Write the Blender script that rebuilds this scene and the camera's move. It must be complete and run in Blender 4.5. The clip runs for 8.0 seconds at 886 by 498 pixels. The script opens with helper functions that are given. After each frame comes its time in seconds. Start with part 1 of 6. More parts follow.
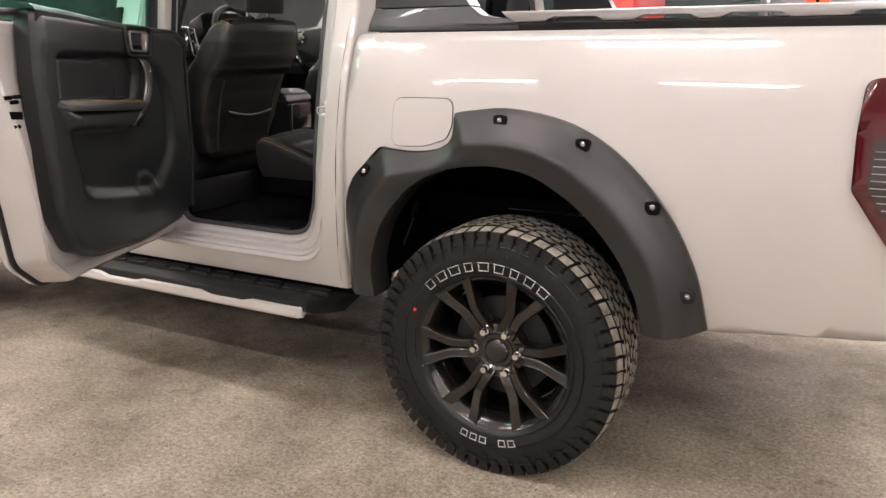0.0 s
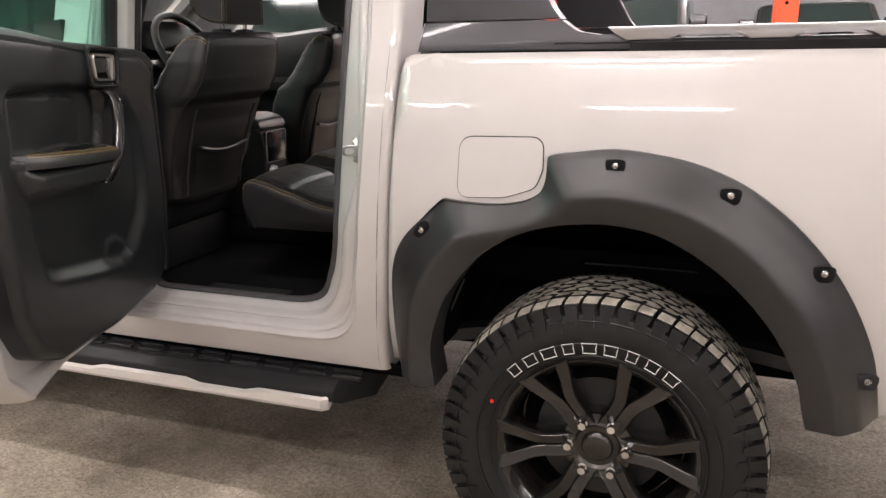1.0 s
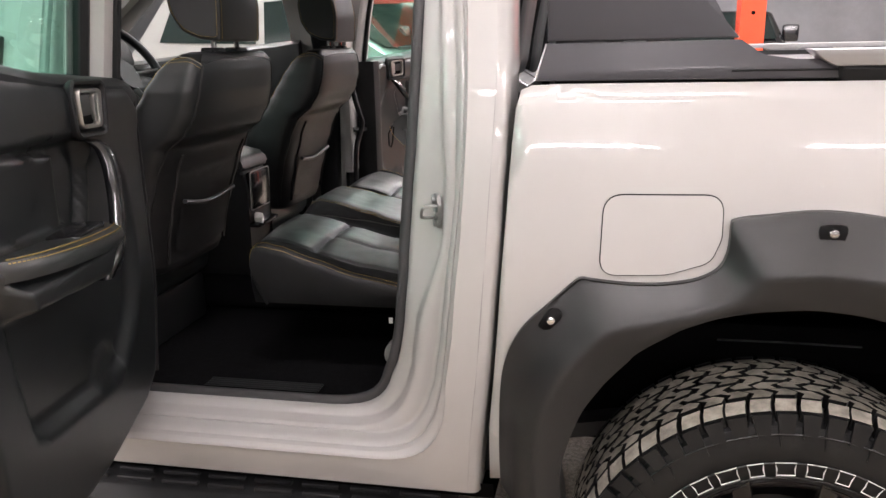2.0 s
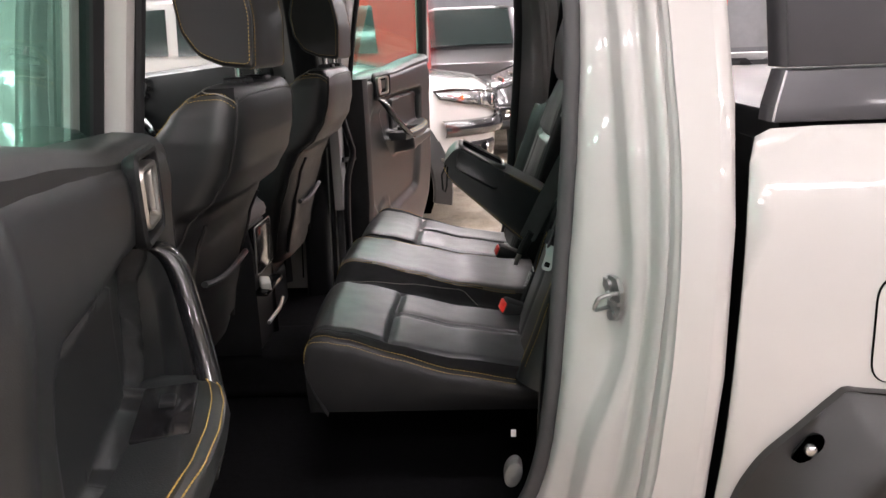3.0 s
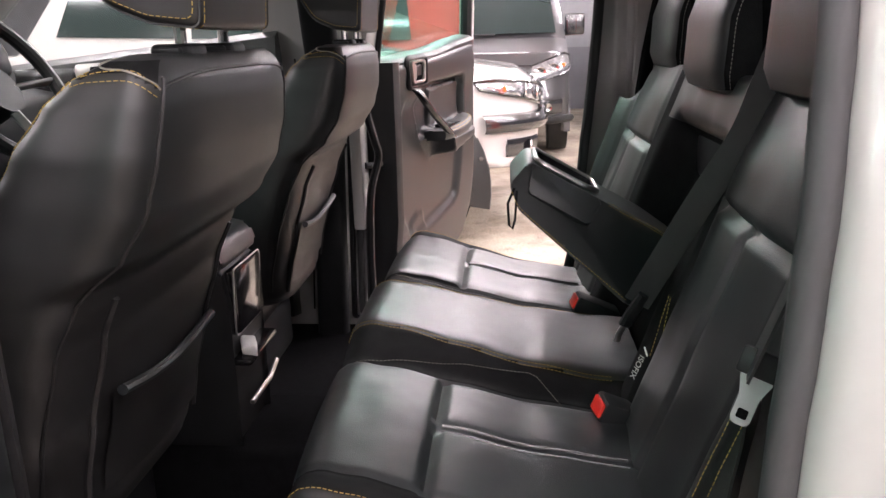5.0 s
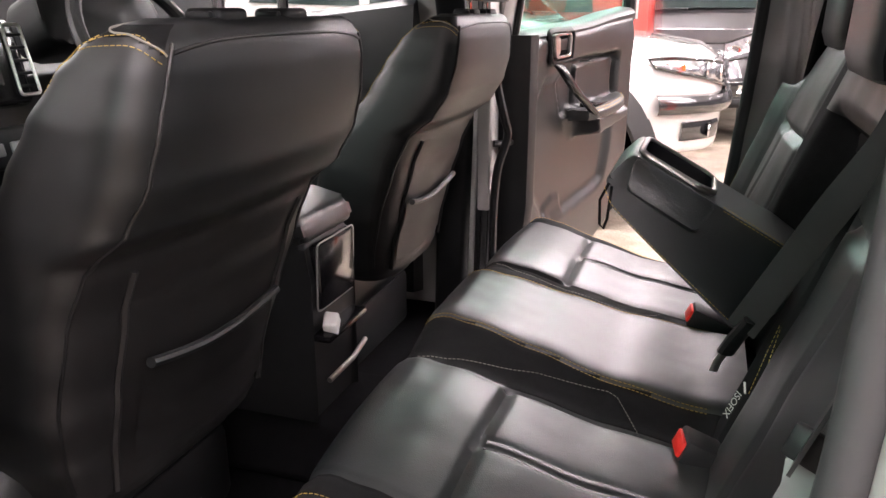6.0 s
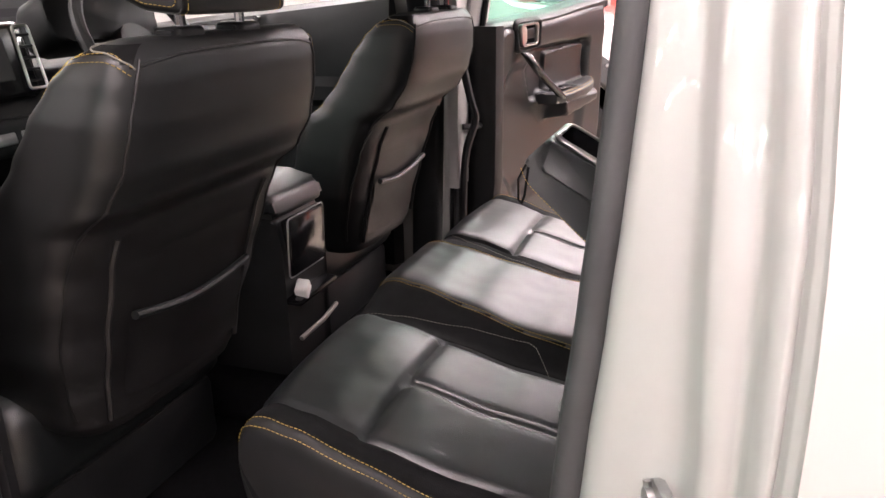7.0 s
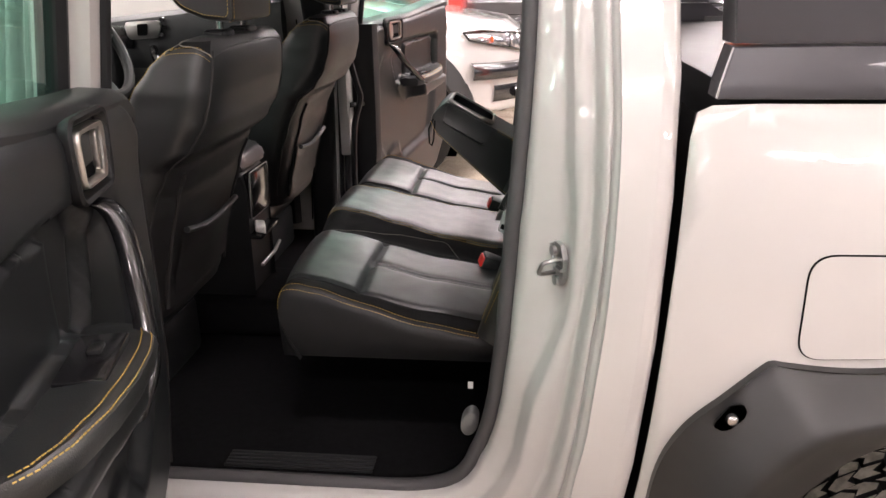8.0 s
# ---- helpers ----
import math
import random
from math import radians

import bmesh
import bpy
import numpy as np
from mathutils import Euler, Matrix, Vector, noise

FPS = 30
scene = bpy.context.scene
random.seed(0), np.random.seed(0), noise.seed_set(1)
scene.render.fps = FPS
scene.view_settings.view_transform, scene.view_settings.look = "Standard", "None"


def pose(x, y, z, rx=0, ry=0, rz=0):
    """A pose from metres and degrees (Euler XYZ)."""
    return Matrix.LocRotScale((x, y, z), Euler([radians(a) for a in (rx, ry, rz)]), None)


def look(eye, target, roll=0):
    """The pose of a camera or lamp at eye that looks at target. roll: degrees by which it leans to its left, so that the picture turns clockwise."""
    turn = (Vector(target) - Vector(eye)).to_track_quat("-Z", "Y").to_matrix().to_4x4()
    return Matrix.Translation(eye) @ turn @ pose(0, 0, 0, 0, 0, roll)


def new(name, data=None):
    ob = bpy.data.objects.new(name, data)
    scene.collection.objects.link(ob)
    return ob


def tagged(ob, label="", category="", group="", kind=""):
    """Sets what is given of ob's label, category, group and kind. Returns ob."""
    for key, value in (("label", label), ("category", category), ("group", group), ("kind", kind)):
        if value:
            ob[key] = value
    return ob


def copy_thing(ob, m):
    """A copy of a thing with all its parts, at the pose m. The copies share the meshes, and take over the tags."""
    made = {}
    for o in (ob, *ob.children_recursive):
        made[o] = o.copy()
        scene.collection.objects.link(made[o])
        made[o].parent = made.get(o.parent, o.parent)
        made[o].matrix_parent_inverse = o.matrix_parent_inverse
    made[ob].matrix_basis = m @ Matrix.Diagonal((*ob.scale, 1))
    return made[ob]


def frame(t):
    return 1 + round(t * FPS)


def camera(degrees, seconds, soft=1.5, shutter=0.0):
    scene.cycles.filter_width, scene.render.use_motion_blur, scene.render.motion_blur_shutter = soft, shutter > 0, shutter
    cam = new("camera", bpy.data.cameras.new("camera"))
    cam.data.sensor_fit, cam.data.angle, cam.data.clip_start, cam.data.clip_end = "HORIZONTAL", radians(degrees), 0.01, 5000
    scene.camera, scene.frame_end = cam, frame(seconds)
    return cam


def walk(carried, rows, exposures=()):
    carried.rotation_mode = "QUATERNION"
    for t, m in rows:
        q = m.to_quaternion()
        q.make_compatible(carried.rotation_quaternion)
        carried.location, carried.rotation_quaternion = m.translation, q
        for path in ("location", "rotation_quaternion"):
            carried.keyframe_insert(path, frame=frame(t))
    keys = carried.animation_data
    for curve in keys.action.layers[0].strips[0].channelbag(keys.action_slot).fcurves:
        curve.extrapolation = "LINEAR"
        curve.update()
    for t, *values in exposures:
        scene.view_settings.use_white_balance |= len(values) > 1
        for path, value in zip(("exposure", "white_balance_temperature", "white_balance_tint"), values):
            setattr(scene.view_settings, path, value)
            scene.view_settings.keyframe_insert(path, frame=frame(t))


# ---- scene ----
cam = camera(60.5, 8.0)
PATH = [
    (0, (0.862, -1.976, 1.288), (-0.039, -0.268, 0.767), -0.4),
    (0.5, (0.556, -1.909, 1.333), (-0.221, -0.144, 0.804), -0.8),
    (1, (0.214, -1.691, 1.351), (-0.436, 0.125, 0.822), -1.0),
    (1.5, (-0.122, -1.518, 1.378), (-0.625, 0.345, 0.854), -1.0),
    (2, (-0.37, -1.328, 1.392), (-0.746, 0.567, 0.874), -1.2),
    (2.2, (-0.501, -1.191, 1.407), (-0.809, 0.716, 0.89), -1.2),
    (3.3, (-0.92, -0.846, 1.443), (-0.95, 1.084, 0.92), -2.5),
    (3.5, (-0.952, -0.747, 1.426), (-0.936, 1.182, 0.901), -2.4),
    (4, (-0.994, -0.558, 1.427), (-0.921, 1.368, 0.895), -2.3),
    (4.5, (-1.004, -0.475, 1.415), (-0.963, 1.452, 0.883), -2.1),
    (5, (-0.936, -0.36, 1.398), (-1.106, 1.559, 0.86), -1.5),
    (5.2, (-0.897, -0.306, 1.387), (-1.192, 1.598, 0.847), -1.2),
    (6.3, (-0.779, -0.23, 1.404), (-1.459, 1.545, 0.782), -0.3),
    (6.5, (-0.74, -0.252, 1.419), (-1.443, 1.509, 0.784), -0.4),
    (7, (-0.652, -0.357, 1.437), (-1.301, 1.419, 0.786), -1.0),
    (7.5, (-0.657, -0.614, 1.443), (-1.081, 1.224, 0.776), -0.7),
    (8, (-0.721, -0.96, 1.48), (-0.923, 0.913, 0.808), -0.9),
]
walk(cam, [(t, look(eye, target, roll)) for t, eye, target, roll in PATH], [(0, 0.1, 6500, 10), (1, 0.1, 6400, 10), (2, 0.12, 6230, 10), (3.5, 0.31, 6230, 12), (4.5, 0.55, 6220, 15), (5.2, 0.88, 6200, 16), (6.5, 1.03, 6460, 17), (7, 0.75, 6480, 18), (7.5, 0.50, 6480, 16), (8, 0.34, 6480, 14)])

# ---- world and light ----
world = bpy.data.worlds.new("world")
scene.world = world
world.use_nodes = True
world.node_tree.nodes["Background"].inputs[0].default_value = (0.55, 0.6, 0.65, 1)
world.node_tree.nodes["Background"].inputs[1].default_value = 0.05


# ---- materials ----
def mat(name, col, rough=0.5, metal=0.0, coat=0.0, bump=0.0, scale=200.0, vary=0.0, vscale=3.0, spec=0.5, rvary=0.0, kind="noise", col2=None, dist=0.0004):
    m = bpy.data.materials.new(name)
    m.use_nodes = True
    nt = m.node_tree
    b = nt.nodes["Principled BSDF"]
    b.inputs["Base Color"].default_value = (*col, 1)
    b.inputs["Roughness"].default_value = rough
    b.inputs["Metallic"].default_value = metal
    b.inputs["Coat Weight"].default_value = coat
    b.inputs["Coat Roughness"].default_value = 0.04
    b.inputs["Specular IOR Level"].default_value = spec
    tc = nt.nodes.new("ShaderNodeTexCoord")
    if vary or rvary or col2:
        n = nt.nodes.new("ShaderNodeTexNoise")
        n.inputs["Scale"].default_value = vscale
        n.inputs["Detail"].default_value = 6
        n.inputs["Roughness"].default_value = 0.65
        nt.links.new(tc.outputs["Object"], n.inputs["Vector"])
        if vary or col2:
            r = nt.nodes.new("ShaderNodeValToRGB")
            lo = col2 if col2 else tuple(c * (1 - vary) for c in col)
            hi = col if col2 else tuple(min(1, c * (1 + vary)) for c in col)
            r.color_ramp.elements[0].color, r.color_ramp.elements[1].color = (*lo, 1), (*hi, 1)
            r.color_ramp.elements[0].position, r.color_ramp.elements[1].position = 0.35, 0.65
            nt.links.new(n.outputs["Fac"], r.inputs["Fac"])
            nt.links.new(r.outputs["Color"], b.inputs["Base Color"])
        if rvary:
            mr = nt.nodes.new("ShaderNodeMapRange")
            mr.inputs["To Min"].default_value, mr.inputs["To Max"].default_value = rough - rvary, rough + rvary
            nt.links.new(n.outputs["Fac"], mr.inputs["Value"])
            nt.links.new(mr.outputs["Result"], b.inputs["Roughness"])
    if bump:
        bp = nt.nodes.new("ShaderNodeBump")
        bp.inputs["Strength"].default_value = bump
        bp.inputs["Distance"].default_value = dist
        if kind == "voronoi":
            t = nt.nodes.new("ShaderNodeTexVoronoi")
            t.inputs["Scale"].default_value = scale
            nt.links.new(t.outputs["Distance"], bp.inputs["Height"])
        else:
            t = nt.nodes.new("ShaderNodeTexNoise")
            t.inputs["Scale"].default_value = scale
            t.inputs["Detail"].default_value = 4
            nt.links.new(t.outputs["Fac"], bp.inputs["Height"])
        nt.links.new(tc.outputs["Object"], t.inputs["Vector"])
        nt.links.new(bp.outputs["Normal"], b.inputs["Normal"])
    return m


def glass(name, col, alpha_mix=0.75, rough=0.0):
    """A thin pane: a tinted see-through sheet with a glossy coat."""
    m = bpy.data.materials.new(name)
    m.use_nodes = True
    nt = m.node_tree
    nt.nodes.remove(nt.nodes["Principled BSDF"])
    out = nt.nodes["Material Output"]
    tr, gl, mx, lw, po, ml, ad = (nt.nodes.new(k) for k in ("ShaderNodeBsdfTransparent", "ShaderNodeBsdfGlossy", "ShaderNodeMixShader", "ShaderNodeLayerWeight", "ShaderNodeMath", "ShaderNodeMath", "ShaderNodeMath"))
    tr.inputs["Color"].default_value = (*col, 1)
    gl.inputs["Roughness"].default_value = rough
    # gloss rises towards grazing angles, as on real panes
    lw.inputs["Blend"].default_value = 0.5
    po.operation, ml.operation, ad.operation = "POWER", "MULTIPLY", "ADD"
    po.inputs[1].default_value, ml.inputs[1].default_value, ad.inputs[1].default_value = 5.0, 0.96, 0.04
    nt.links.new(lw.outputs["Facing"], po.inputs[0])
    nt.links.new(po.outputs[0], ml.inputs[0])
    nt.links.new(ml.outputs[0], ad.inputs[0])
    nt.links.new(ad.outputs[0], mx.inputs[0])
    nt.links.new(tr.outputs[0], mx.inputs[1])
    nt.links.new(gl.outputs[0], mx.inputs[2])
    nt.links.new(mx.outputs[0], out.inputs["Surface"])
    return m


def glow(name, col, strength):
    m = bpy.data.materials.new(name)
    m.use_nodes = True
    b = m.node_tree.nodes["Principled BSDF"]
    b.inputs["Base Color"].default_value = (*col, 1)
    b.inputs["Emission Color"].default_value = (*col, 1)
    b.inputs["Emission Strength"].default_value = strength
    return m


PAINT = mat("white_paint", (0.487, 0.472, 0.457), 0.28, 0.0, 1.0, 0.04, 900, 0.03, 2.0)
JAMB = mat("white_jamb_paint", (0.475, 0.462, 0.450), 0.36, 0.0, 0.6, 0.05, 600, 0.04, 5.0)
SEALG = mat("grey_black_seal_rubber", (0.055, 0.054, 0.056), 0.55, 0, 0, 0.1, 300, 0.1, 3, 0.3)
STRIPM = mat("brushed_alloy_strip", (0.62, 0.60, 0.57), 0.42, 0.35, 0, 0.1, 500, 0.05)
LEATHER = mat("black_leather", (0.0088, 0.0108, 0.0114), 0.39, 0, 0, 0.3, 700, 0.15, 6.0, 0.95, 0.025, "voronoi", dist=0.0006)
SEATLEA = mat("matt_seat_leather", (0.0105, 0.0112, 0.0116), 0.45, 0, 0, 0.18, 900, 0.15, 6.0, 0.55, 0.04, "voronoi")
STRAP = mat("woven_strap", (0.022, 0.022, 0.023), 0.5, 0, 0, 0.5, 900, 0.1, 30.0, 0.4)
DOORTRIM = mat("door_card_plastic", (0.0094, 0.0110, 0.0122), 0.39, 0, 0, 0.3, 1100, 0.15, 9.0, 0.55, 0.04)
LEATHER2 = mat("grey_leather", (0.03, 0.03, 0.031), 0.45, 0, 0, 0.35, 900, 0.15, 6.0, 0.5, 0.06, "voronoi")
BELTM = mat("dull_belt_steel", (0.22, 0.22, 0.22), 0.5, 0.5)
KNIT = mat("black_knit_fabric", (0.0075, 0.0076, 0.0080), 0.75, 0, 0, 0.6, 700, 0.2, 40.0, 0.10, 0, "voronoi")
TRIM = mat("black_trim_plastic", (0.0125, 0.013, 0.0138), 0.46, 0, 0, 0.3, 1100, 0.15, 9.0, 0.22, 0.05)
SHELL = mat("seat_back_vinyl", (0.0115, 0.0112, 0.0115), 0.45, 0, 0, 0.3, 800, 0.2, 7.0, 0.45, 0.06, "voronoi")
GLOSSB = mat("gloss_black", (0.008, 0.008, 0.009), 0.2, 0, 0.4, 0, 1, 0.0)
CARPET = mat("black_carpet", (0.005, 0.005, 0.0055), 0.95, 0, 0, 0.9, 500, 0.3, 60.0, 0.04)
RUBBER = mat("seal_rubber", (0.014, 0.014, 0.015), 0.5, 0, 0, 0.1, 300, 0.1, 3, 0.3)
TYRE = mat("tyre_rubber", (0.0055, 0.0057, 0.0060), 0.40, 0, 0, 0.25, 250, 0.3, 12.0, 0.42, 0.08)
TREAD = mat("dusty_tread_rubber", (0.34, 0.315, 0.265), 0.85, 0, 0, 0.3, 250, 0, 30.0, 0.3, 0, "noise", (0.16, 0.148, 0.125))
RIM = mat("satin_black_alloy", (0.030, 0.027, 0.025), 0.24, 0.75, 0.7, 0.05, 400, 0.1)
FLARE = mat("matt_black_flare", (0.0115, 0.0113, 0.0115), 0.41, 0, 0, 0.12, 1500, 0.12, 4.0, 0.55, 0.05)
CHROME = mat("chrome", (0.75, 0.75, 0.76), 0.12, 1.0)
SATIN = mat("satin_silver", (0.55, 0.54, 0.52), 0.32, 1.0, 0, 0.05, 600, 0.05)
SILVERP = mat("silver_plastic", (0.40, 0.40, 0.40), 0.3, 0.6, 0.3)
ZINC = mat("zinc_steel", (0.42, 0.42, 0.42), 0.35, 1.0, 0, 0.2, 90, 0.15, 40)
GREYM = mat("graphite_metallic", (0.045, 0.044, 0.049), 0.34, 0.3, 0.25, 0.04, 1200, 0.06)
BLACKP = mat("black_paint", (0.012, 0.012, 0.014), 0.2, 0, 1.0)
GREYP = mat("dark_grey_paint", (0.055, 0.055, 0.058), 0.3, 0.4, 1.0)
REDP = mat("red_paint", (0.45, 0.03, 0.02), 0.3, 0, 1.0)
REDB = mat("red_button", (0.75, 0.03, 0.02), 0.35)
ORANGE = mat("orange_red_powder_coat", (0.75, 0.075, 0.02), 0.4, 0, 0.2, 0.1, 300, 0.1)
STITCH = mat("yellow_thread", (0.42, 0.29, 0.07), 0.7)
GSTITCH = mat("grey_thread", (0.22, 0.21, 0.18), 0.7)
WHITE = mat("white_marking", (0.72, 0.72, 0.70), 0.6)
SCREEN = mat("display_glass", (0.05, 0.05, 0.048), 0.16, 0, 0.8)
GREYTRIM = mat("grey_headlining", (0.48, 0.47, 0.45), 0.9, 0, 0, 0.2, 400, 0.05)
GREENGL = glass("green_glass", (0.66, 0.94, 0.85))
DARKGL = glass("privacy_glass", (0.10, 0.12, 0.12))
CLEARGL = glass("clear_glass", (0.80, 0.85, 0.83))
REDLENS = mat("red_lens", (0.06, 0.002, 0.006), 0.08, 0, 1.0)
GREYLENS = mat("smoked_lens", (0.05, 0.045, 0.046), 0.12, 0.5, 1.0)
TUBE = glow("lamp_tube", (1.0, 0.905, 0.89), 102.0)
WALL = mat("grey_painted_block", (0.21, 0.21, 0.22), 0.8, 0, 0, 0.5, 40, 0.12, 1.2)
# pale only to bounce light back from the unseen south wall
BOUNCEWALL = mat("pale_bounce_wall", (0.62, 0.61, 0.59), 0.8, 0, 0, 0.5, 40, 0.08, 1.2)
DADO = mat("dark_grey_wall_paint", (0.13, 0.13, 0.14), 0.75, 0, 0, 0.4, 40, 0.12, 1.2)
CEIL = mat("ceiling_sheet", (0.62, 0.60, 0.57), 0.85, 0, 0, 0.2, 20, 0.1, 0.8)
DAMPER = mat("dusty_chassis_steel", (0.03, 0.03, 0.032), 0.45, 0.3, 0, 0.3, 80, 0.3, 12, 0.4)
# near-black of underbody and dark trim; also stands for shade in gaps
UNDER_SHADE = mat("underbody_and_shade_black", (0.003, 0.003, 0.0032), 0.75, 0, 0, 0.3, 60, 0.3, 8, 0.03)


def concrete():
    m = mat("worn_concrete", (0.30, 0.27, 0.225), 0.75, 0, 0, 0.5, 160, dist=0.004)
    nt = m.node_tree
    b = nt.nodes["Principled BSDF"]
    tc = nt.nodes.new("ShaderNodeTexCoord")

    def noi(scale, detail=8, rough=0.65):
        n = nt.nodes.new("ShaderNodeTexNoise")
        n.inputs["Scale"].default_value, n.inputs["Detail"].default_value, n.inputs["Roughness"].default_value = scale, detail, rough
        nt.links.new(tc.outputs["Object"], n.inputs["Vector"])
        return n

    def ramp(src, p0, c0, p1, c1):
        r = nt.nodes.new("ShaderNodeValToRGB")
        e = r.color_ramp.elements
        e[0].position, e[1].position = p0, p1
        e[0].color, e[1].color = (*c0, 1), (*c1, 1)
        nt.links.new(src, r.inputs["Fac"])
        return r

    def mul(a, c):
        x = nt.nodes.new("ShaderNodeMix")
        x.data_type, x.blend_type = "RGBA", "MULTIPLY"
        x.inputs["Factor"].default_value = 1
        nt.links.new(a, x.inputs["A"])
        nt.links.new(c, x.inputs["B"])
        return x.outputs["Result"]

    base = ramp(noi(1.1).outputs["Fac"], 0.35, (0.25, 0.222, 0.176), 0.66, (0.52, 0.464, 0.38))
    patch = ramp(noi(0.75, 5, 0.7).outputs["Fac"], 0.46, (1.1, 1.1, 1.1), 0.62, (0.55, 0.53, 0.51))
    pits = ramp(noi(120, 3, 0.7).outputs["Fac"], 0.33, (0.35, 0.34, 0.33), 0.44, (1, 1, 1))
    grain = ramp(noi(70, 6, 0.85).outputs["Fac"], 0.36, (0.42, 0.41, 0.40), 0.64, (1.35, 1.34, 1.32))
    fine = ramp(noi(260, 3, 0.7).outputs["Fac"], 0.38, (0.72, 0.71, 0.70), 0.62, (1.2, 1.2, 1.2))
    spots = ramp(noi(9, 4, 0.6).outputs["Fac"], 0.60, (1, 1, 1), 0.72, (0.62, 0.60, 0.58))
    pale = ramp(noi(24, 3, 0.5).outputs["Fac"], 0.68, (1, 1, 1), 0.74, (1.35, 1.34, 1.32))
    c = mul(mul(mul(mul(mul(mul(base.outputs["Color"], grain.outputs["Color"]), spots.outputs["Color"]), pale.outputs["Color"]), patch.outputs["Color"]), pits.outputs["Color"]), fine.outputs["Color"])
    nt.links.new(c, b.inputs["Base Color"])
    r = ramp(noi(3).outputs["Fac"], 0.3, (0.5, 0.5, 0.5), 0.7, (0.8, 0.8, 0.8))
    nt.links.new(r.outputs["Color"], b.inputs["Roughness"])
    return m


CONCRETE = concrete()
GRIT = mat("pale_grit", (0.62, 0.58, 0.46), 0.8, 0, 0, 0.3, 300, 0.3, 40)
DIRT = mat("dark_dirt", (0.07, 0.06, 0.05), 0.85, 0, 0, 0.3, 300, 0.3, 40)


# ---- mesh helpers ----
def link(name, bm, material, parent=None, label="", angle=35, mats=None):
    """Links a bmesh as one smooth-shaded mesh object."""
    bmesh.ops.recalc_face_normals(bm, faces=bm.faces)
    me = bpy.data.meshes.new(name)
    bm.to_mesh(me)
    bm.free()
    for m in mats or [material]:
        me.materials.append(m)
    me.polygons.foreach_set("use_smooth", [True] * len(me.polygons))
    me.set_sharp_from_angle(angle=radians(angle))
    ob = new(name, me)
    if parent:
        ob.parent = parent
        ob.matrix_parent_inverse = Matrix()
    if label:
        ob["label"] = label
    return ob


def part(name, bm, material, parent, label="", angle=35, mats=None):
    return link(name, bm, material, parent, label, angle, mats)


def thing(name, label, category, group="", loc=(0, 0, 0), kind=""):
    e = new(name)
    e.location = loc
    e.empty_display_size = 0.2
    return tagged(e, label, category, group, kind)


def spline(pts, n):
    """n points along a Catmull-Rom curve through pts, evenly in the parameter."""
    p = [Vector(q) for q in pts]
    p = [p[0] * 2 - p[1]] + p + [p[-1] * 2 - p[-2]]
    out = []
    segs = len(p) - 3
    for i in range(n):
        u = i / (n - 1) * segs
        k = min(int(u), segs - 1)
        t = u - k
        a, b, c, d = p[k:k + 4]
        out.append(0.5 * ((2 * b) + (c - a) * t + (2 * a - 5 * b + 4 * c - d) * t * t + (3 * b - a - 3 * c + d) * t ** 3))
    return out


def lerp_tab(tab, z):
    """Linear look-up in a table of (key, value...) rows."""
    tab = sorted(tab)
    if z <= tab[0][0]:
        return tab[0][1:]
    for a, b in zip(tab, tab[1:]):
        if z <= b[0]:
            t = (z - a[0]) / (b[0] - a[0])
            t = t * t * (3 - 2 * t) * 0.5 + t * 0.5
            return tuple(p + (q - p) * t for p, q in zip(a[1:], b[1:]))
    return tab[-1][1:]


def rings(bm, loops, closed=True, cap0=True, cap1=True, mi=0):
    """Skins loops of points with the same count."""
    vs = [[bm.verts.new(p) for p in loop] for loop in loops]
    n = len(vs[0])
    for a, b in zip(vs, vs[1:]):
        for i in range(n if closed else n - 1):
            j = (i + 1) % n
            try:
                bm.faces.new((a[i], a[j], b[j], b[i])).material_index = mi
            except ValueError:
                pass
    if closed and cap0:
        bm.faces.new(vs[0]).material_index = mi
    if closed and cap1:
        bm.faces.new(vs[-1]).material_index = mi
    return vs


def tube(bm, pts, r, sides=8, closed=False, mi=0, flat=1.0):
    """A round rod along a line of points."""
    pts = [Vector(p) for p in pts]
    n = len(pts)
    loops, up = [], None
    for i, p in enumerate(pts):
        a = pts[(i - 1) % n] if closed or i else p
        b = pts[(i + 1) % n] if closed or i < n - 1 else p
        d = (b - a).normalized()
        if up is None:
            up = d.orthogonal().normalized()
        up = (up - d * up.dot(d)).normalized()
        w = d.cross(up)
        loops.append([p + (up * math.cos(2 * math.pi * k / sides) + w * math.sin(2 * math.pi * k / sides) * flat) * r for k in range(sides)])
    if closed:
        loops.append(loops[0])
    return rings(bm, loops, True, not closed, not closed, mi)


def box(bm, x0, x1, y0, y1, z0, z1, bevel=0.0, seg=2, m=None, mi=0):
    g = bmesh.ops.create_cube(bm, size=1.0)
    vs = g["verts"]
    for v in vs:
        v.co = Vector((x0 + (v.co.x + .5) * (x1 - x0), y0 + (v.co.y + .5) * (y1 - y0), z0 + (v.co.z + .5) * (z1 - z0)))
    fs = list({f for v in vs for f in v.link_faces})
    for f in fs:
        f.material_index = mi
    if bevel:
        es = list({e for v in vs for e in v.link_edges})
        r = bmesh.ops.bevel(bm, geom=es, offset=bevel, segments=seg, profile=0.5, affect="EDGES")
        vs = list({v for f in r["faces"] for v in f.verts} | {v for v in vs if v.is_valid})
        for f in r["faces"]:
            f.material_index = mi
    if m is not None:
        for v in vs:
            v.co = m @ v.co
    return vs


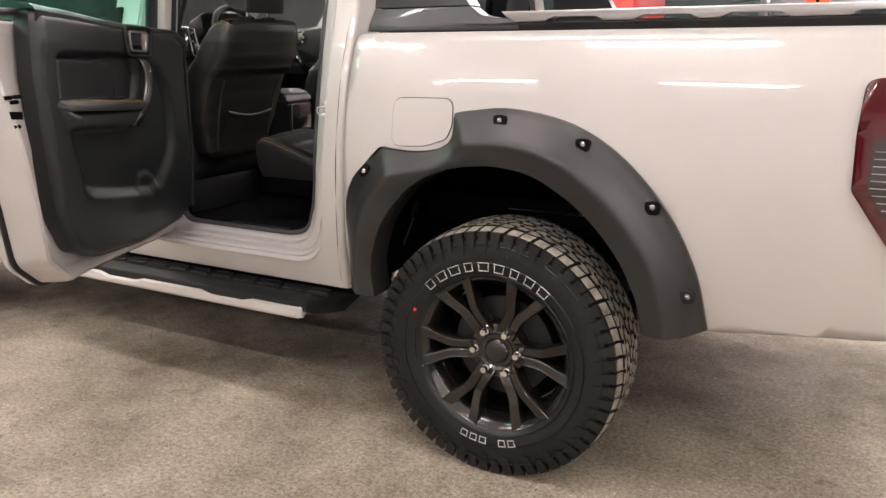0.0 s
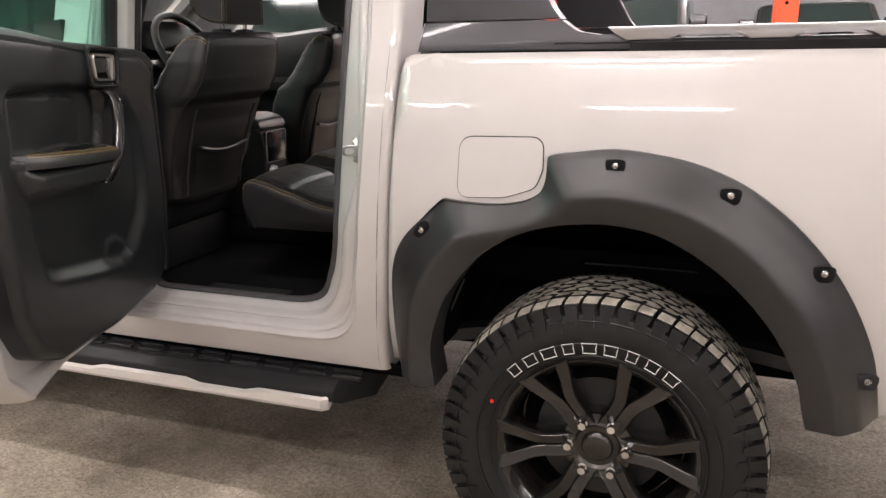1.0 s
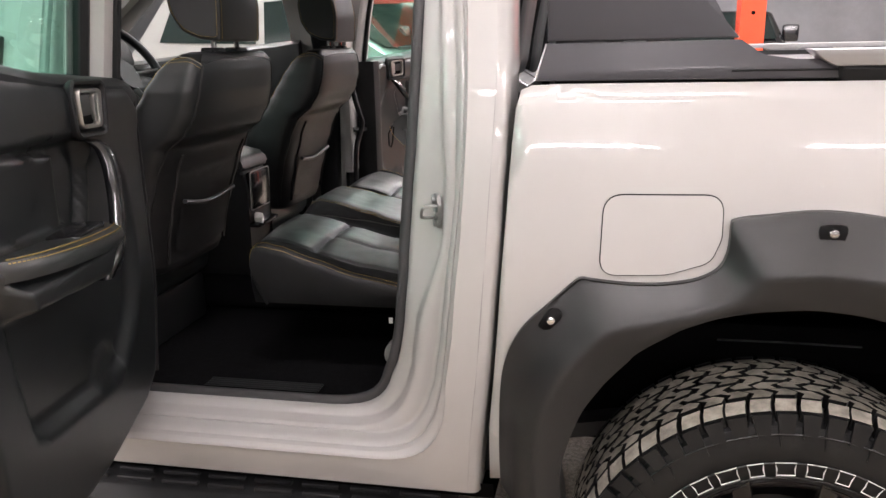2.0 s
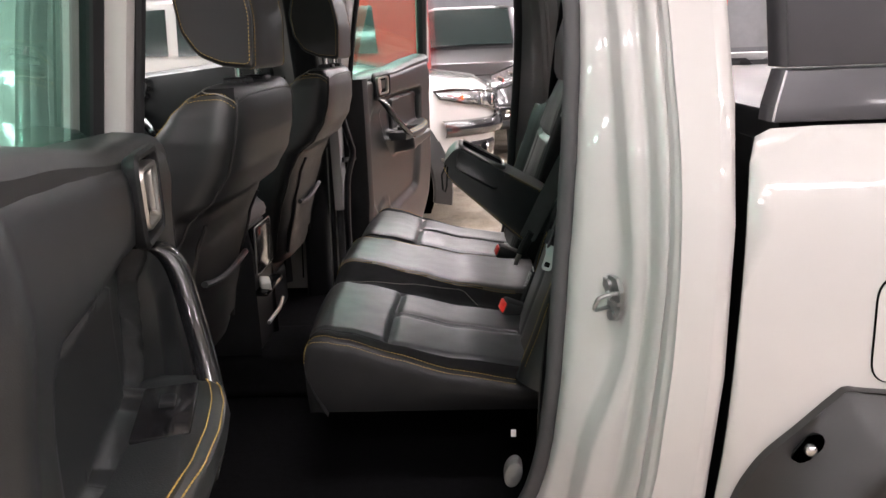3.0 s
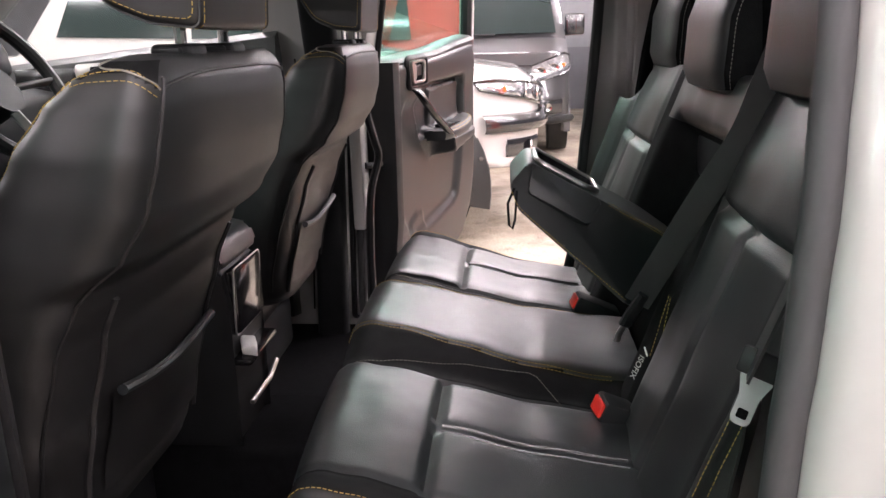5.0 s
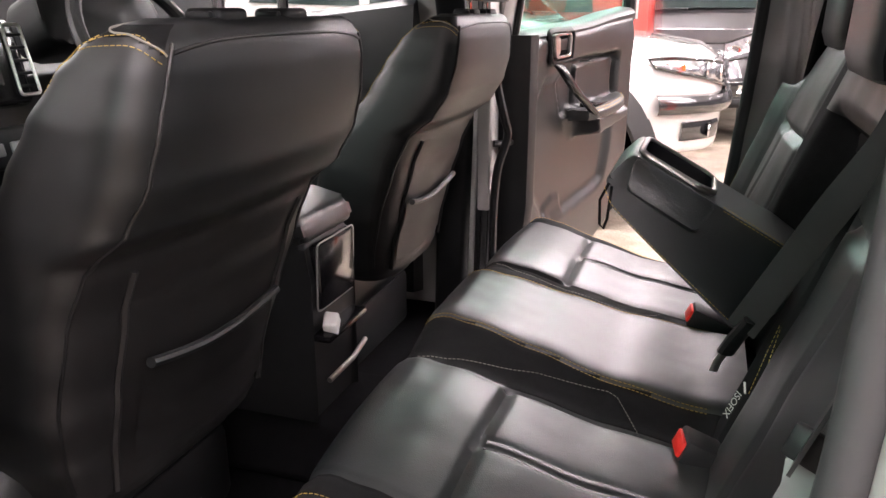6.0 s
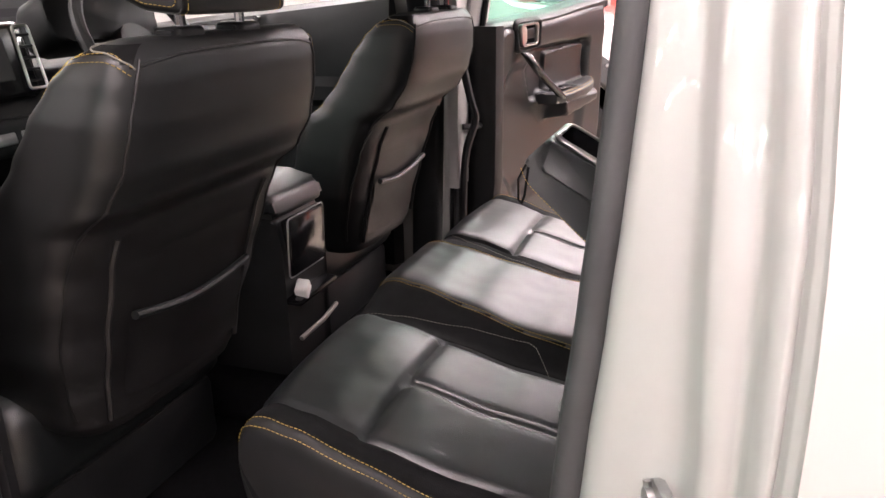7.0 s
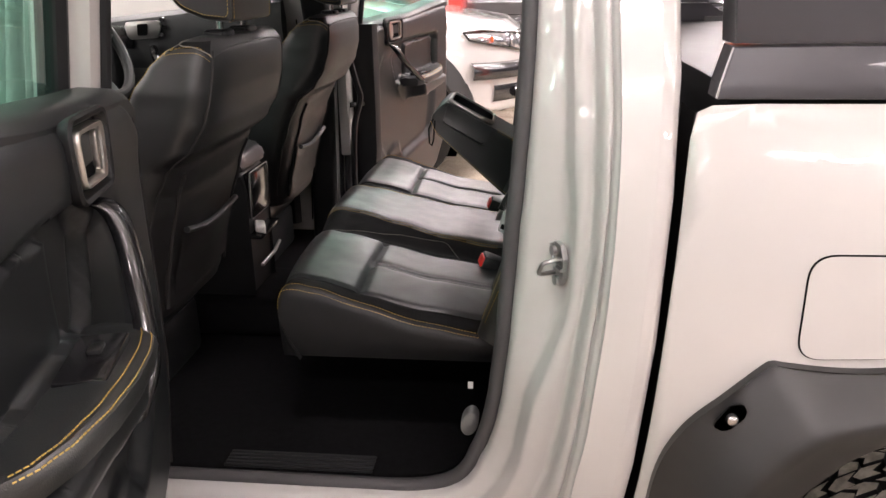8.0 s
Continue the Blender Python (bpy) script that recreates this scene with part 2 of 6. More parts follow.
def prism(bm, outline, to3d, depth_vec, bevel=0.0, seg=2, mi=0):
    """A flat outline, placed by to3d(u, v), pushed along depth_vec, its edges rounded."""
    d = Vector(depth_vec)
    a = [bm.verts.new(to3d(u, v)) for u, v in outline]
    b = [bm.verts.new(v.co + d) for v in a]
    fs = [bm.faces.new(a), bm.faces.new(b[::-1])]
    n = len(a)
    for i in range(n):
        fs.append(bm.faces.new((a[i], b[i], b[(i + 1) % n], a[(i + 1) % n])))
    for f in fs:
        f.material_index = mi
    if bevel:
        es = list(fs[0].edges) + list(fs[1].edges)
        r = bmesh.ops.bevel(bm, geom=es, offset=bevel, segments=seg, profile=0.5, affect="EDGES")
        for f in r["faces"]:
            f.material_index = mi


def rounded(pts, r, n=5):
    """An outline with its corners rounded; r: one radius or one a corner."""
    out = []
    k = len(pts)
    for i, p in enumerate(pts):
        p, a, b = Vector(p), Vector(pts[i - 1]), Vector(pts[(i + 1) % k])
        rr = r[i] if isinstance(r, (list, tuple)) else r
        if rr <= 0:
            out.append(tuple(p))
            continue
        u, v = (a - p).normalized(), (b - p).normalized()
        cut = min(rr / max(math.tan(u.angle(v) / 2), 0.05), (a - p).length * .49, (b - p).length * .49)
        s, e = p + u * cut, p + v * cut
        for j in range(n + 1):
            t = j / n
            out.append(tuple(s * (1 - t) ** 2 + p * 2 * t * (1 - t) + e * t * t))
    return out


def sheet(outline, holes, place, step=0.06, thick=0.0, cuts="xz"):
    """A panel from an outline with holes in a plane (u, v), cut into a grid and bent by place(u, v)."""
    bm = bmesh.new()
    es = []
    for loop in [outline, *holes]:
        vs = [bm.verts.new((u, 0, v)) for u, v in loop]
        es += [bm.edges.new((vs[i], vs[(i + 1) % len(vs)])) for i in range(len(vs))]
    bmesh.ops.triangle_fill(bm, use_beauty=True, use_dissolve=False, edges=es)
    for ax, key in ((0, "x"), (2, "z")):
        if key not in cuts:
            continue
        lo, hi = min(p[ax // 2] for p in outline), max(p[ax // 2] for p in outline)
        c = lo + step
        while c < hi - 1e-4:
            co, no = [0, 0, 0], [0, 0, 0]
            co[ax], no[ax] = c, 1
            bmesh.ops.bisect_plane(bm, geom=bm.verts[:] + bm.edges[:] + bm.faces[:], plane_co=co, plane_no=no)
            c += step
    for v in bm.verts:
        v.co = place(v.co.x, v.co.z)
    bmesh.ops.recalc_face_normals(bm, faces=bm.faces)
    return bm


def sup(a, b, t, n):
    c, s = math.cos(t), math.sin(t)
    return a * math.copysign(abs(c) ** (2 / n), c), b * math.copysign(abs(s) ** (2 / n), s)


def dashes(bm, pts, length=0.0042, gap=0.0020, r=0.0005):
    """Stitches along a line."""
    pts = [Vector(p) for p in pts]
    acc, k = 0.0, 0
    seg = [(b - a).length for a, b in zip(pts, pts[1:])]
    total = sum(seg)

    def at(d):
        for a, b, s in zip(pts, pts[1:], seg):
            if d <= s:
                return a.lerp(b, d / max(s, 1e-9))
            d -= s
        return pts[-1]
    while acc < total:
        a, b = at(acc), at(min(acc + length, total))
        if (b - a).length > 1e-4:
            d = (b - a).normalized()
            u = d.orthogonal().normalized() * r
            w = d.cross(u)
            vs = [bm.verts.new(p + q) for p in (a, b) for q in (u, w, -u, -w)]
            for i in range(4):
                bm.faces.new((vs[i], vs[(i + 1) % 4], vs[4 + (i + 1) % 4], vs[4 + i]))
        acc += length + gap
    return bm

# ---- the workshop ----
def workshop():
    bm = bmesh.new()
    box(bm, -16, 14, -13, 15.0, -0.2, 0.0)
    tagged(link("floor", bm, CONCRETE), "worn stained bare concrete workshop floor", "floor", kind="structure")
    # loose grit and chips swept about on the concrete
    for name, label, m, seed, num, big in (("floor_grit", "pale loose grit scattered on the concrete floor", GRIT, 21, 520, .0042), ("floor_crumbs", "dark dirt crumbs scattered on the concrete floor", DIRT, 22, 380, .0046)):
        rnd = random.Random(seed)
        bm = bmesh.new()
        for _ in range(num):
            x, y = rnd.uniform(-2.2, 2.2), rnd.gauss(-.75, .5)
            r = big * rnd.uniform(.3, 1) ** 1.6
            a = rnd.uniform(0, 6.28)
            vs = [bm.verts.new((x + r * rnd.uniform(.7, 1.5) * math.cos(a + k * 1.5708), y + r * rnd.uniform(.6, 1.1) * math.sin(a + k * 1.5708), .0002)) for k in range(4)]
            top = bm.verts.new((x + r * .2, y, r * rnd.uniform(.5, 1.1)))
            for k in range(4):
                bm.faces.new((vs[k], vs[(k + 1) % 4], top))
            bm.faces.new(vs[::-1])
        tagged(link(name, bm, m), label, "grit", kind="stuff")
    walls = (("wall_north", (-16, 14, 14.6, 14.8)), ("wall_south", (-16, 14, -13.2, -13.0)), ("wall_west", (-16.2, -16, -13.2, 14.8)), ("wall_east", (14, 14.2, -13.2, 14.8)))
    for name, (x0, x1, y0, y1) in walls:
        bm = bmesh.new()
        box(bm, x0, x1, y0, y1, 1.15, 4.0)
        # the unseen south wall is made pale to brighten faces turned towards it
        pale = name == "wall_south"
        w = tagged(link(name, bm, BOUNCEWALL if pale else WALL), "unseen pale wall added to bounce light" if pale else "grey painted blockwork wall above a darker dado", "wall", kind="structure")
        bm = bmesh.new()
        e = 0.004
        box(bm, x0 - e, x1 + e, y0 - e, y1 + e, 0, 1.15)
        part("dado", bm, BOUNCEWALL if pale else DADO, w, "unseen pale lower wall added to bounce light" if pale else "darker grey painted lower wall")
    bm = bmesh.new()
    box(bm, -16.2, 14.2, -13.2, 14.8, 4.0, 4.2)
    tagged(link("ceiling", bm, CEIL), "plain grey sheeted workshop ceiling", "ceiling", kind="structure")
    # ceiling lamps
    t = thing("ceiling_lamp", "white twin-tube fluorescent lamp on the ceiling", "lamp", "ceiling lamps", (0, 0, 3.85))
    bm = bmesh.new()
    prism(bm, rounded([(-.09, .06), (.09, .06), (.06, -.02), (-.06, -.02)], .01), lambda u, v: Vector((-.76, u, v)), (1.52, 0, 0), .004)
    part("lamp_body", bm, SILVERP, t)
    for x in (-.5, .5):
        bm = bmesh.new()
        tube(bm, [(x, 0, .055), (x, 0, .152)], .012, 8)
        part("hanger", bm, SILVERP, t)
    for y in (-.055, .055):
        bm = bmesh.new()
        tube(bm, [(-.74, y, -.045), (.74, y, -.045)], .019, 10)
        part("lamp_tube", bm, TUBE, t)
    spots = [(x, y) for y in (-7.0, -3.6, -0.9, 2.9, 4.2) for x in (-9.6, -6.6, -3.5, -0.4, 2.7, 5.8, 8.6)] + [(x, y) for y in (7.4, 11.2) for x in (-3.6, -1.2, 1.2, 3.6, 7.0)]
    spots += [(x, y) for x in (1.15, 4.2) for y in (2.9, 4.2)]
    t.location = (*spots[0], 3.85)
    for x, y in spots[1:]:
        copy_thing(t, pose(x, y, 3.85))


workshop()

YC = 0.92
CABY = [(0.45, .075), (0.55, .045), (0.65, .022), (0.8, .0), (0.95, -.008), (1.1, .004), (1.2, .02), (1.3, .048), (1.36, .07), (1.5, .115), (1.7, .195), (1.85, .26)]


def skin_y(z):
    """The flank's inset at a height, on a smooth curve through the table."""
    t = CABY
    if z <= t[0][0]:
        return t[0][1]
    if z >= t[-1][0]:
        return t[-1][1]
    k = next(i for i in range(len(t) - 1) if z <= t[i + 1][0])

    def slope(i):
        a, b = max(0, i - 1), min(len(t) - 1, i + 1)
        return (t[b][1] - t[a][1]) / (t[b][0] - t[a][0])
    h = t[k + 1][0] - t[k][0]
    u = (z - t[k][0]) / h
    return (2 * u ** 3 - 3 * u * u + 1) * t[k][1] + (u ** 3 - 2 * u * u + u) * h * slope(k) + (3 * u * u - 2 * u ** 3) * t[k + 1][1] + (u ** 3 - u * u) * h * slope(k + 1)


def side(near, p):
    """A point given for the near flank, kept or mirrored to the far one."""
    x, y, z = p
    return Vector((x, y if near else 2 * YC - y, z))


truck = thing("pickup_truck", "white double-cab pickup with black arch flares and open rear doors", "pickup truck")


# ---- wheels ----
def wheel(parent, m):
    """A wheel whose axle is y, its outer face at -y."""
    R, RB = 0.3925, 0.246
    bm = bmesh.new()
    prof = [(-.098, .236), (-.112, .244), (-.122, .262), (-.130, .30), (-.131, .33), (-.122, .358), (-.108, .366), (-.06, .368), (.0, .369), (.06, .368), (.108, .366), (.122, .358), (.131, .33), (.13, .30), (.122, .262), (.112, .244), (.098, .236)]
    N = 72
    rings(bm, [[(r * math.sin(a), y, r * math.cos(a)) for y, r in prof] for a in [2 * math.pi * k / N for k in range(N)]] + [[(r * math.sin(0), y, r * math.cos(0)) for y, r in prof]], False)
    # ridge lines on the wall
    ridges = []
    for y, r in ((-.1235, .258), (-.1305, .291), (-.1315, .346)):
        rb = bmesh.new()
        tube(rb, [(r * math.sin(a), y, r * math.cos(a)) for a in [2 * math.pi * k / 64 for k in range(64)]], .0022, 6, True)
        ridges.append(rb)
    bmesh.ops.remove_doubles(bm, verts=bm.verts, dist=1e-5)
    w = part("wheel", bm, TYRE, parent, "black all-terrain tyre with white outlined marks on its wall on a black alloy rim")
    for rb in ridges:
        part("wall_ridge", rb, TYRE, w)
    # tread blocks: staggered rows and shoulder lugs
    bm = bmesh.new()
    bl = bmesh.new()
    rnd = random.Random(4)
    n = 58

    def block(y0, y1, a0, a1, sk, r0, r1, zig=0.0):
        loops = []
        pts = [(y0, a0), (y0 + (y1 - y0) * .5, a0 + zig), (y1, a0 + sk), (y1, a1 + sk), (y0 + (y1 - y0) * .5, a1 + zig), (y0, a1)]
        cy, ca = (y0 + y1) / 2, (a0 + a1 + sk) / 2
        for r, sc in ((r0, 1.0), (r1, .93)):
            loops.append([((r - 3.0 * (max(0, abs(cy + (y - cy) * sc) - .06)) ** 2) * math.sin(ca + (a - ca) * sc), cy + (y - cy) * sc, (r - 3.0 * (max(0, abs(cy + (y - cy) * sc) - .06)) ** 2) * math.cos(ca + (a - ca) * sc)) for y, a in pts])
        vs = rings(bm, loops, True, False, True, 1)
        for f in vs[-1][0].link_faces:
            if len(f.verts) == 6:
                f.material_index = 0
    st = 2 * math.pi / n
    for k in range(n):
        a = k * st
        j = rnd.uniform(-.06, .06) * st
        block(-.115, -.079, a + j, a + st * .88 + j, st * .18, .36, R - .001, .06 * st)
        block(.079, .115, a + st * .4 + j, a + st * 1.28 + j, -st * .18, .36, R - .001, -.06 * st)
        q = .0035 if k % 2 else -.0035
        for y0, y1, ph, sk, zg in ((-.0755, -.047, .22, -.24, .20), (-.0435, -.0165, .62, .26, -.20), (-.013, .013, .05, -.22, .22), (.0165, .0435, .48, .26, -.20), (.047, .0755, .85, -.24, .20)):
            g = rnd.uniform(-.05, .05) * st
            block(y0 + q, y1 + q * .4, a + st * ph + g, a + st * (ph + .80) + g, st * sk, .36, R + .001, st * zg)
        # side lugs on the upper wall
        for sgn in (-1, 1):
            aa = a + (0 if sgn < 0 else st * .4)
            dn = .318 if k % 2 else .334
            pts = [(aa + st * .0, R - .009), (aa + st * .76, R - .009), (aa + st * .68, dn + .012), (aa + st * .55, dn), (aa + st * .12, dn + .006)]
            lo = [[(r * math.sin(t), sgn * (.121 if r > .36 else .127), r * math.cos(t)) for t, r in pts],
                  [(r * math.sin(t), sgn * (.128 if r > .36 else .134), r * math.cos(t)) for t, r in pts]]
            rings(bl, lo, True, False, True)
    part("side_lug", bl, TYRE, w, "", 30)["kind"] = "stuff"
    part("tread", bm, TREAD, w, "dusty chunky tread blocks", 30, [TREAD, TYRE])
    # rim barrel
    bm = bmesh.new()
    prof = [(.10, .215), (-.02, .205), (-.075, .214), (-.100, .226), (-.110, .236), (-.114, .243), (-.110, .2465), (-.104, .2475), (-.095, .238)]
    rings(bm, [[(r * math.sin(a), y, r * math.cos(a)) for y, r in prof] for a in [2 * math.pi * k / N for k in range(N)] + [0]], False)
    part("rim_barrel", bm, RIM, w)
    # brake disc and backing
    bm = bmesh.new()
    tube(bm, [(0, -.02, 0), (0, .03, 0)], .16, 40)
    part("brake_disc", bm, mat("dark_iron", (.05, .05, .05), .5, .8) if "dark_iron" not in bpy.data.materials else bpy.data.materials["dark_iron"], w)
    bm = bmesh.new()
    tube(bm, [(0, .03, 0), (0, .06, 0)], .205, 40)
    part("brake_shield", bm, UNDER_SHADE, w)
    # hub disc and cap
    bm = bmesh.new()
    loops = []
    for r, y in ((.088, -.02), (.092, -.05), (.086, -.070), (.060, -.078), (.052, -.072), (.040, -.072), (.036, -.080), (.030, -.084), (.001, -.085)):
        loops.append([(r * math.sin(a), y, r * math.cos(a)) for a in [2 * math.pi * k / 36 for k in range(36)]])
    rings(bm, loops, True)
    part("hub", bm, RIM, w)
    # six split spokes
    for s in range(6):
        a0 = 2 * math.pi * s / 6 + math.radians(-33)
        t, rad = Vector((math.cos(a0), 0, -math.sin(a0))), Vector((math.sin(a0), 0, math.cos(a0)))
        bm = bmesh.new()
        for sg in (-1, 1):
            loops = []
            # the arm: radius, offset from the stem's middle, half width, height of its face
            for r, off, wd, y in ((.048, .0165, .0170, -.068), (.075, .0165, .0170, -.078), (.100, .0160, .0165, -.086), (.128, .0160, .0165, -.092), (.150, .0190, .0170, -.096), (.172, .0270, .0175, -.100), (.200, .0385, .0185, -.105), (.226, .0475, .0200, -.109), (.241, .0520, .0215, -.111)):
                c = rad * r + t * off * sg
                u = t * sg
                prof = ((wd, .012), (wd - .0015, -.001), (wd - .005, -.0055), (wd - .009, -.0035), (-wd + .006, -.0005), (-wd + .002, .002), (-wd, .012), (-wd * .8, .05), (wd * .8, .05))
                loops.append([c + u * p + Vector((0, y + q, 0)) for p, q in prof])
            rings(bm, loops, True)
        part("spoke", bm, RIM, w)
    for s in range(6):
        a = 2 * math.pi * s / 6 + math.radians(-31)
        bm = bmesh.new()
        c = Vector((math.sin(a) * .0699, 0, math.cos(a) * .0699))
        tube(bm, [c + Vector((0, -.060, 0)), c + Vector((0, -.092, 0)), c + Vector((0, -.098, 0))], .0098, 6)
        tube(bm, [c + Vector((0, -.060, 0)), c + Vector((0, -.078, 0))], .0115, 12)
        part("lug_nut", bm, CHROME, w)
    # raised white outlined marks, upper arc and lower arc

    def arc_mark(a, r0, r1, half):
        bm = bmesh.new()
        loop = [(a - half, r0), (a + half, r0), (a + half * .92, (r0 + r1) / 2), (a + half * 1.05, r1), (a - half * 1.05, r1), (a - half * .92, (r0 + r1) / 2)]
        tube(bm, [(r * math.sin(t), -.1315, r * math.cos(t)) for t, r in loop], .0012, 6, True)
        part("wall_mark", bm, WHITE, w, "white raised outline mark on the tyre wall")
    for k in range(9):
        arc_mark(math.radians(-42 + k * 10.0 - 2), .268, .292, math.radians((2.7, 3.2, 3.6, 2.6, 3.3, 3.0, 2.5, 2.9, 3.2)[k]))
    for k in range(6):
        if k != 2:
            arc_mark(math.radians(164 + k * 6.6), .268, .288, math.radians(2.2))
    bm = bmesh.new()
    for t, r in ((-66, .275),):
        tube(bm, [(r * math.sin(radians(t)), -.129, r * math.cos(radians(t))), (r * math.sin(radians(t)), -.1325, r * math.cos(radians(t)))], .005, 10)
    part("paint_dot", bm, REDB, w)
    w.matrix_basis = m
    return w


YW = -0.055 + .131
rear_wheel = wheel(truck, pose(0, YW, .385))
for x, near in ((-3.22, True), (0, False), (-3.22, False)):
    copy_thing(rear_wheel, pose(x, YW if near else 2 * YC - YW, .385, 0, 0, 0 if near else 180))


# ---- pickup bed ----
FLARE_D = [0, .04, .07, .30, .48, .54, .59, .64, .94, 1.0], [.016, .017, .019, .042, .064, .071, .0745, .074, .060, .055]


def ease(v, a, b):
    k = max(0, min(1, (v - a) / (b - a)))
    return k * k * (3 - 2 * k)


def bed():
    arch = [(-.41, .54), (-.412, .62), (-.385, .73), (-.30, .845), (-.165, .933), (0, .957), (.13, .935), (.256, .858), (.357, .751), (.418, .64), (.445, .546)]
    arch = [(x + (.02 if x > 0 else -.02), z + .02 if z > .56 else z) for x, z in [tuple(p)[:2] for p in spline([(a, b, 0) for a, b in arch], 40)]]
    for near in (True, False):
        out = [(-.42, 1.322), (-.478, 1.320), (-.496, 1.312), (-.504, 1.28), (-.509, 1.22), (-.516, 1.11), (-.524, 1.0), (-.532, .88), (-.540, .78), (-.552, .66), (-.555, .53)] + arch + [(.62, .540), (.80, .562), (1.00, .585), (1.13, .60), (1.13, 1.322)]
        bm = sheet(out, [], lambda x, z: side(near, (x, skin_y(z) + .06 * max(0, x - .95) ** 1.2, z)), .04)
        p = part("bed_side", bm, PAINT, truck, "glossy white bed side panel", 50)
        p.modifiers.new("thick", "SOLIDIFY").thickness = .006
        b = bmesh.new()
        # turned front edge of the white panel, near-black to stand for shade in the cab gap
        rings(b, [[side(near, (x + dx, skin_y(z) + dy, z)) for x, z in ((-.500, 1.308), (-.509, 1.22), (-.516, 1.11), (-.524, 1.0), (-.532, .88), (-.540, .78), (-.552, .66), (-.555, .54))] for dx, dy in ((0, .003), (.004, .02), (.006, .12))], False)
        part("bed_front_edge", b, UNDER_SHADE, truck)
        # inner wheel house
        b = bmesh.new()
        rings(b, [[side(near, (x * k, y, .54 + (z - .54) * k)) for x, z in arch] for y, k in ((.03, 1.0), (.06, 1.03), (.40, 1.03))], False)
        part("wheel_house", b, UNDER_SHADE, truck, "black plastic wheel arch liner")
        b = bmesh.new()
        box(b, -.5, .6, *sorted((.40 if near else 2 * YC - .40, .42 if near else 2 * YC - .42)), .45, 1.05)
        part("wheel_house_back", b, UNDER_SHADE, truck)
        # rail cap: dark strip with a silver rail that has notches
        b = bmesh.new()
        prof = [(.055, 1.324), (.050, 1.341), (.058, 1.348), (.12, 1.350), (.13, 1.30)]
        rings(b, [[side(near, (x, y + dy, z)) for y, z in prof] for x, dy in ((-.14, .016), (.028, .016), (.032, 0), (.5, 0), (1.12, 0))], False)
        part("rail_cap", b, TRIM, truck, "black plastic bed rail cap")
        b = bmesh.new()
        zig = [(-.02, 1.374), (1.10, 1.374)]
        low = [(1.10, 1.346)]
        for c in (.92, .64, .40 + .03, .19):
            low += [(c + .078, 1.346), (c + .056, 1.361), (c - .056, 1.361), (c - .078, 1.346)]
        low += [(.02, 1.346), (-.005, 1.36)]
        prism(b, zig + low, lambda u, v: side(near, (u, .050, v)), (0, .05 if near else -.05, 0), .003)
        part("bed_rail", b, SILVERP, truck, "satin silver notched bed rail")
        # flare
        O = [(-.532, .53), (-.531, .66), (-.522, .80), (-.491, .880), (-.438, .937), (-.394, .980), (-.380, .988), (-.362, .986), (-.316, .982), (-.273, .981), (-.231, .984), (-.189, .992), (-.161, 1.005), (-.146, 1.019), (-.138, 1.040), (-.135, 1.065), (-.134, 1.088), (-.127, 1.098), (-.078, 1.106), (.041, 1.114), (.214, 1.08), (.353, 1.002), (.478, .870), (.561, .708), (.597, .545)]
        I = [(-.40, .515), (-.41, .62), (-.38, .73), (-.345, .79), (-.322, .82), (-.304, .840), (-.294, .851), (-.285, .862), (-.262, .880), (-.236, .897), (-.210, .913), (-.185, .924), (-.165, .932), (-.150, .937), (-.138, .940), (-.128, .943), (-.118, .945), (-.105, .948), (-.070, .953), (.02, .957), (.13, .935), (.256, .858), (.357, .751), (.418, .640), (.445, .535)]
        FULL = O[:5] + [(-.394, .980), (-.34, 1.022), (-.27, 1.062), (-.19, 1.090)] + O[17:]
        fo = spline([(x, 0, z) for x, z in O], 150)
        fi = spline([(x, 0, z) for x, z in I], 150)
        # the swelling follows the arch as if it ran on under the flap; a scoop leads down to the notch
        whole = [math.atan2(x - .02, z - .55) for x, z in FULL], [math.hypot(x - .02, z - .55) for x, z in FULL]
        inner = [math.atan2(x - .02, z - .55) for x, z in I], [math.hypot(x - .02, z - .55) for x, z in I]
        b = bmesh.new()
        loops = []
        for p, q in zip(fo, fi):
            row = [side(near, (p.x, skin_y(p.z) + .004, p.z)), side(near, (p.x, skin_y(p.z) - .010, p.z)), side(near, (p.x, skin_y(p.z) - .015, p.z))]
            for k in (.03, .07, .12, .18, .24, .30, .36, .42, .48, .53, .57, .61, .66, .80, .94, 1.0):
                c = p.lerp(q, k)
                d = np.interp(k, *FLARE_D) - skin_y(p.z) * max(0, 1 - k / .3)
                if -.44 < c.x < -.02 and c.z > .86:
                    a, r = math.atan2(c.x - .02, c.z - .55), math.hypot(c.x - .02, c.z - .55)
                    r0, r1 = np.interp(a, *whole), np.interp(a, *inner)
                    dv = np.interp((r0 - r) / (r0 - r1), *FLARE_D)
                    de = .016 + .95 * min((c - e).length for e in fo)
                    dn = -.008 * math.log(math.exp(-dv / .008) + math.exp(-de / .008)) + .002
                    w = ease(c.x, -.44, -.40) * (1 - ease(c.x, -.10, -.02)) * ease(c.z, .86, .90)
                    d += (dn - d) * w
                row.append(side(near, (c.x, -d, c.z)))
            row += [side(near, (q.x + (q.x - p.x) * .008, -.045, q.z + (q.z - p.z) * .008)), side(near, (q.x + (q.x - p.x) * .01, -.010, q.z + (q.z - p.z) * .01)), side(near, (q.x, .045, q.z))]
            loops.append(row)
        rings(b, loops, False)
        f = part("wheel_arch_flare", b, FLARE, truck, "matt black bolt-on wheel arch flare", 40)
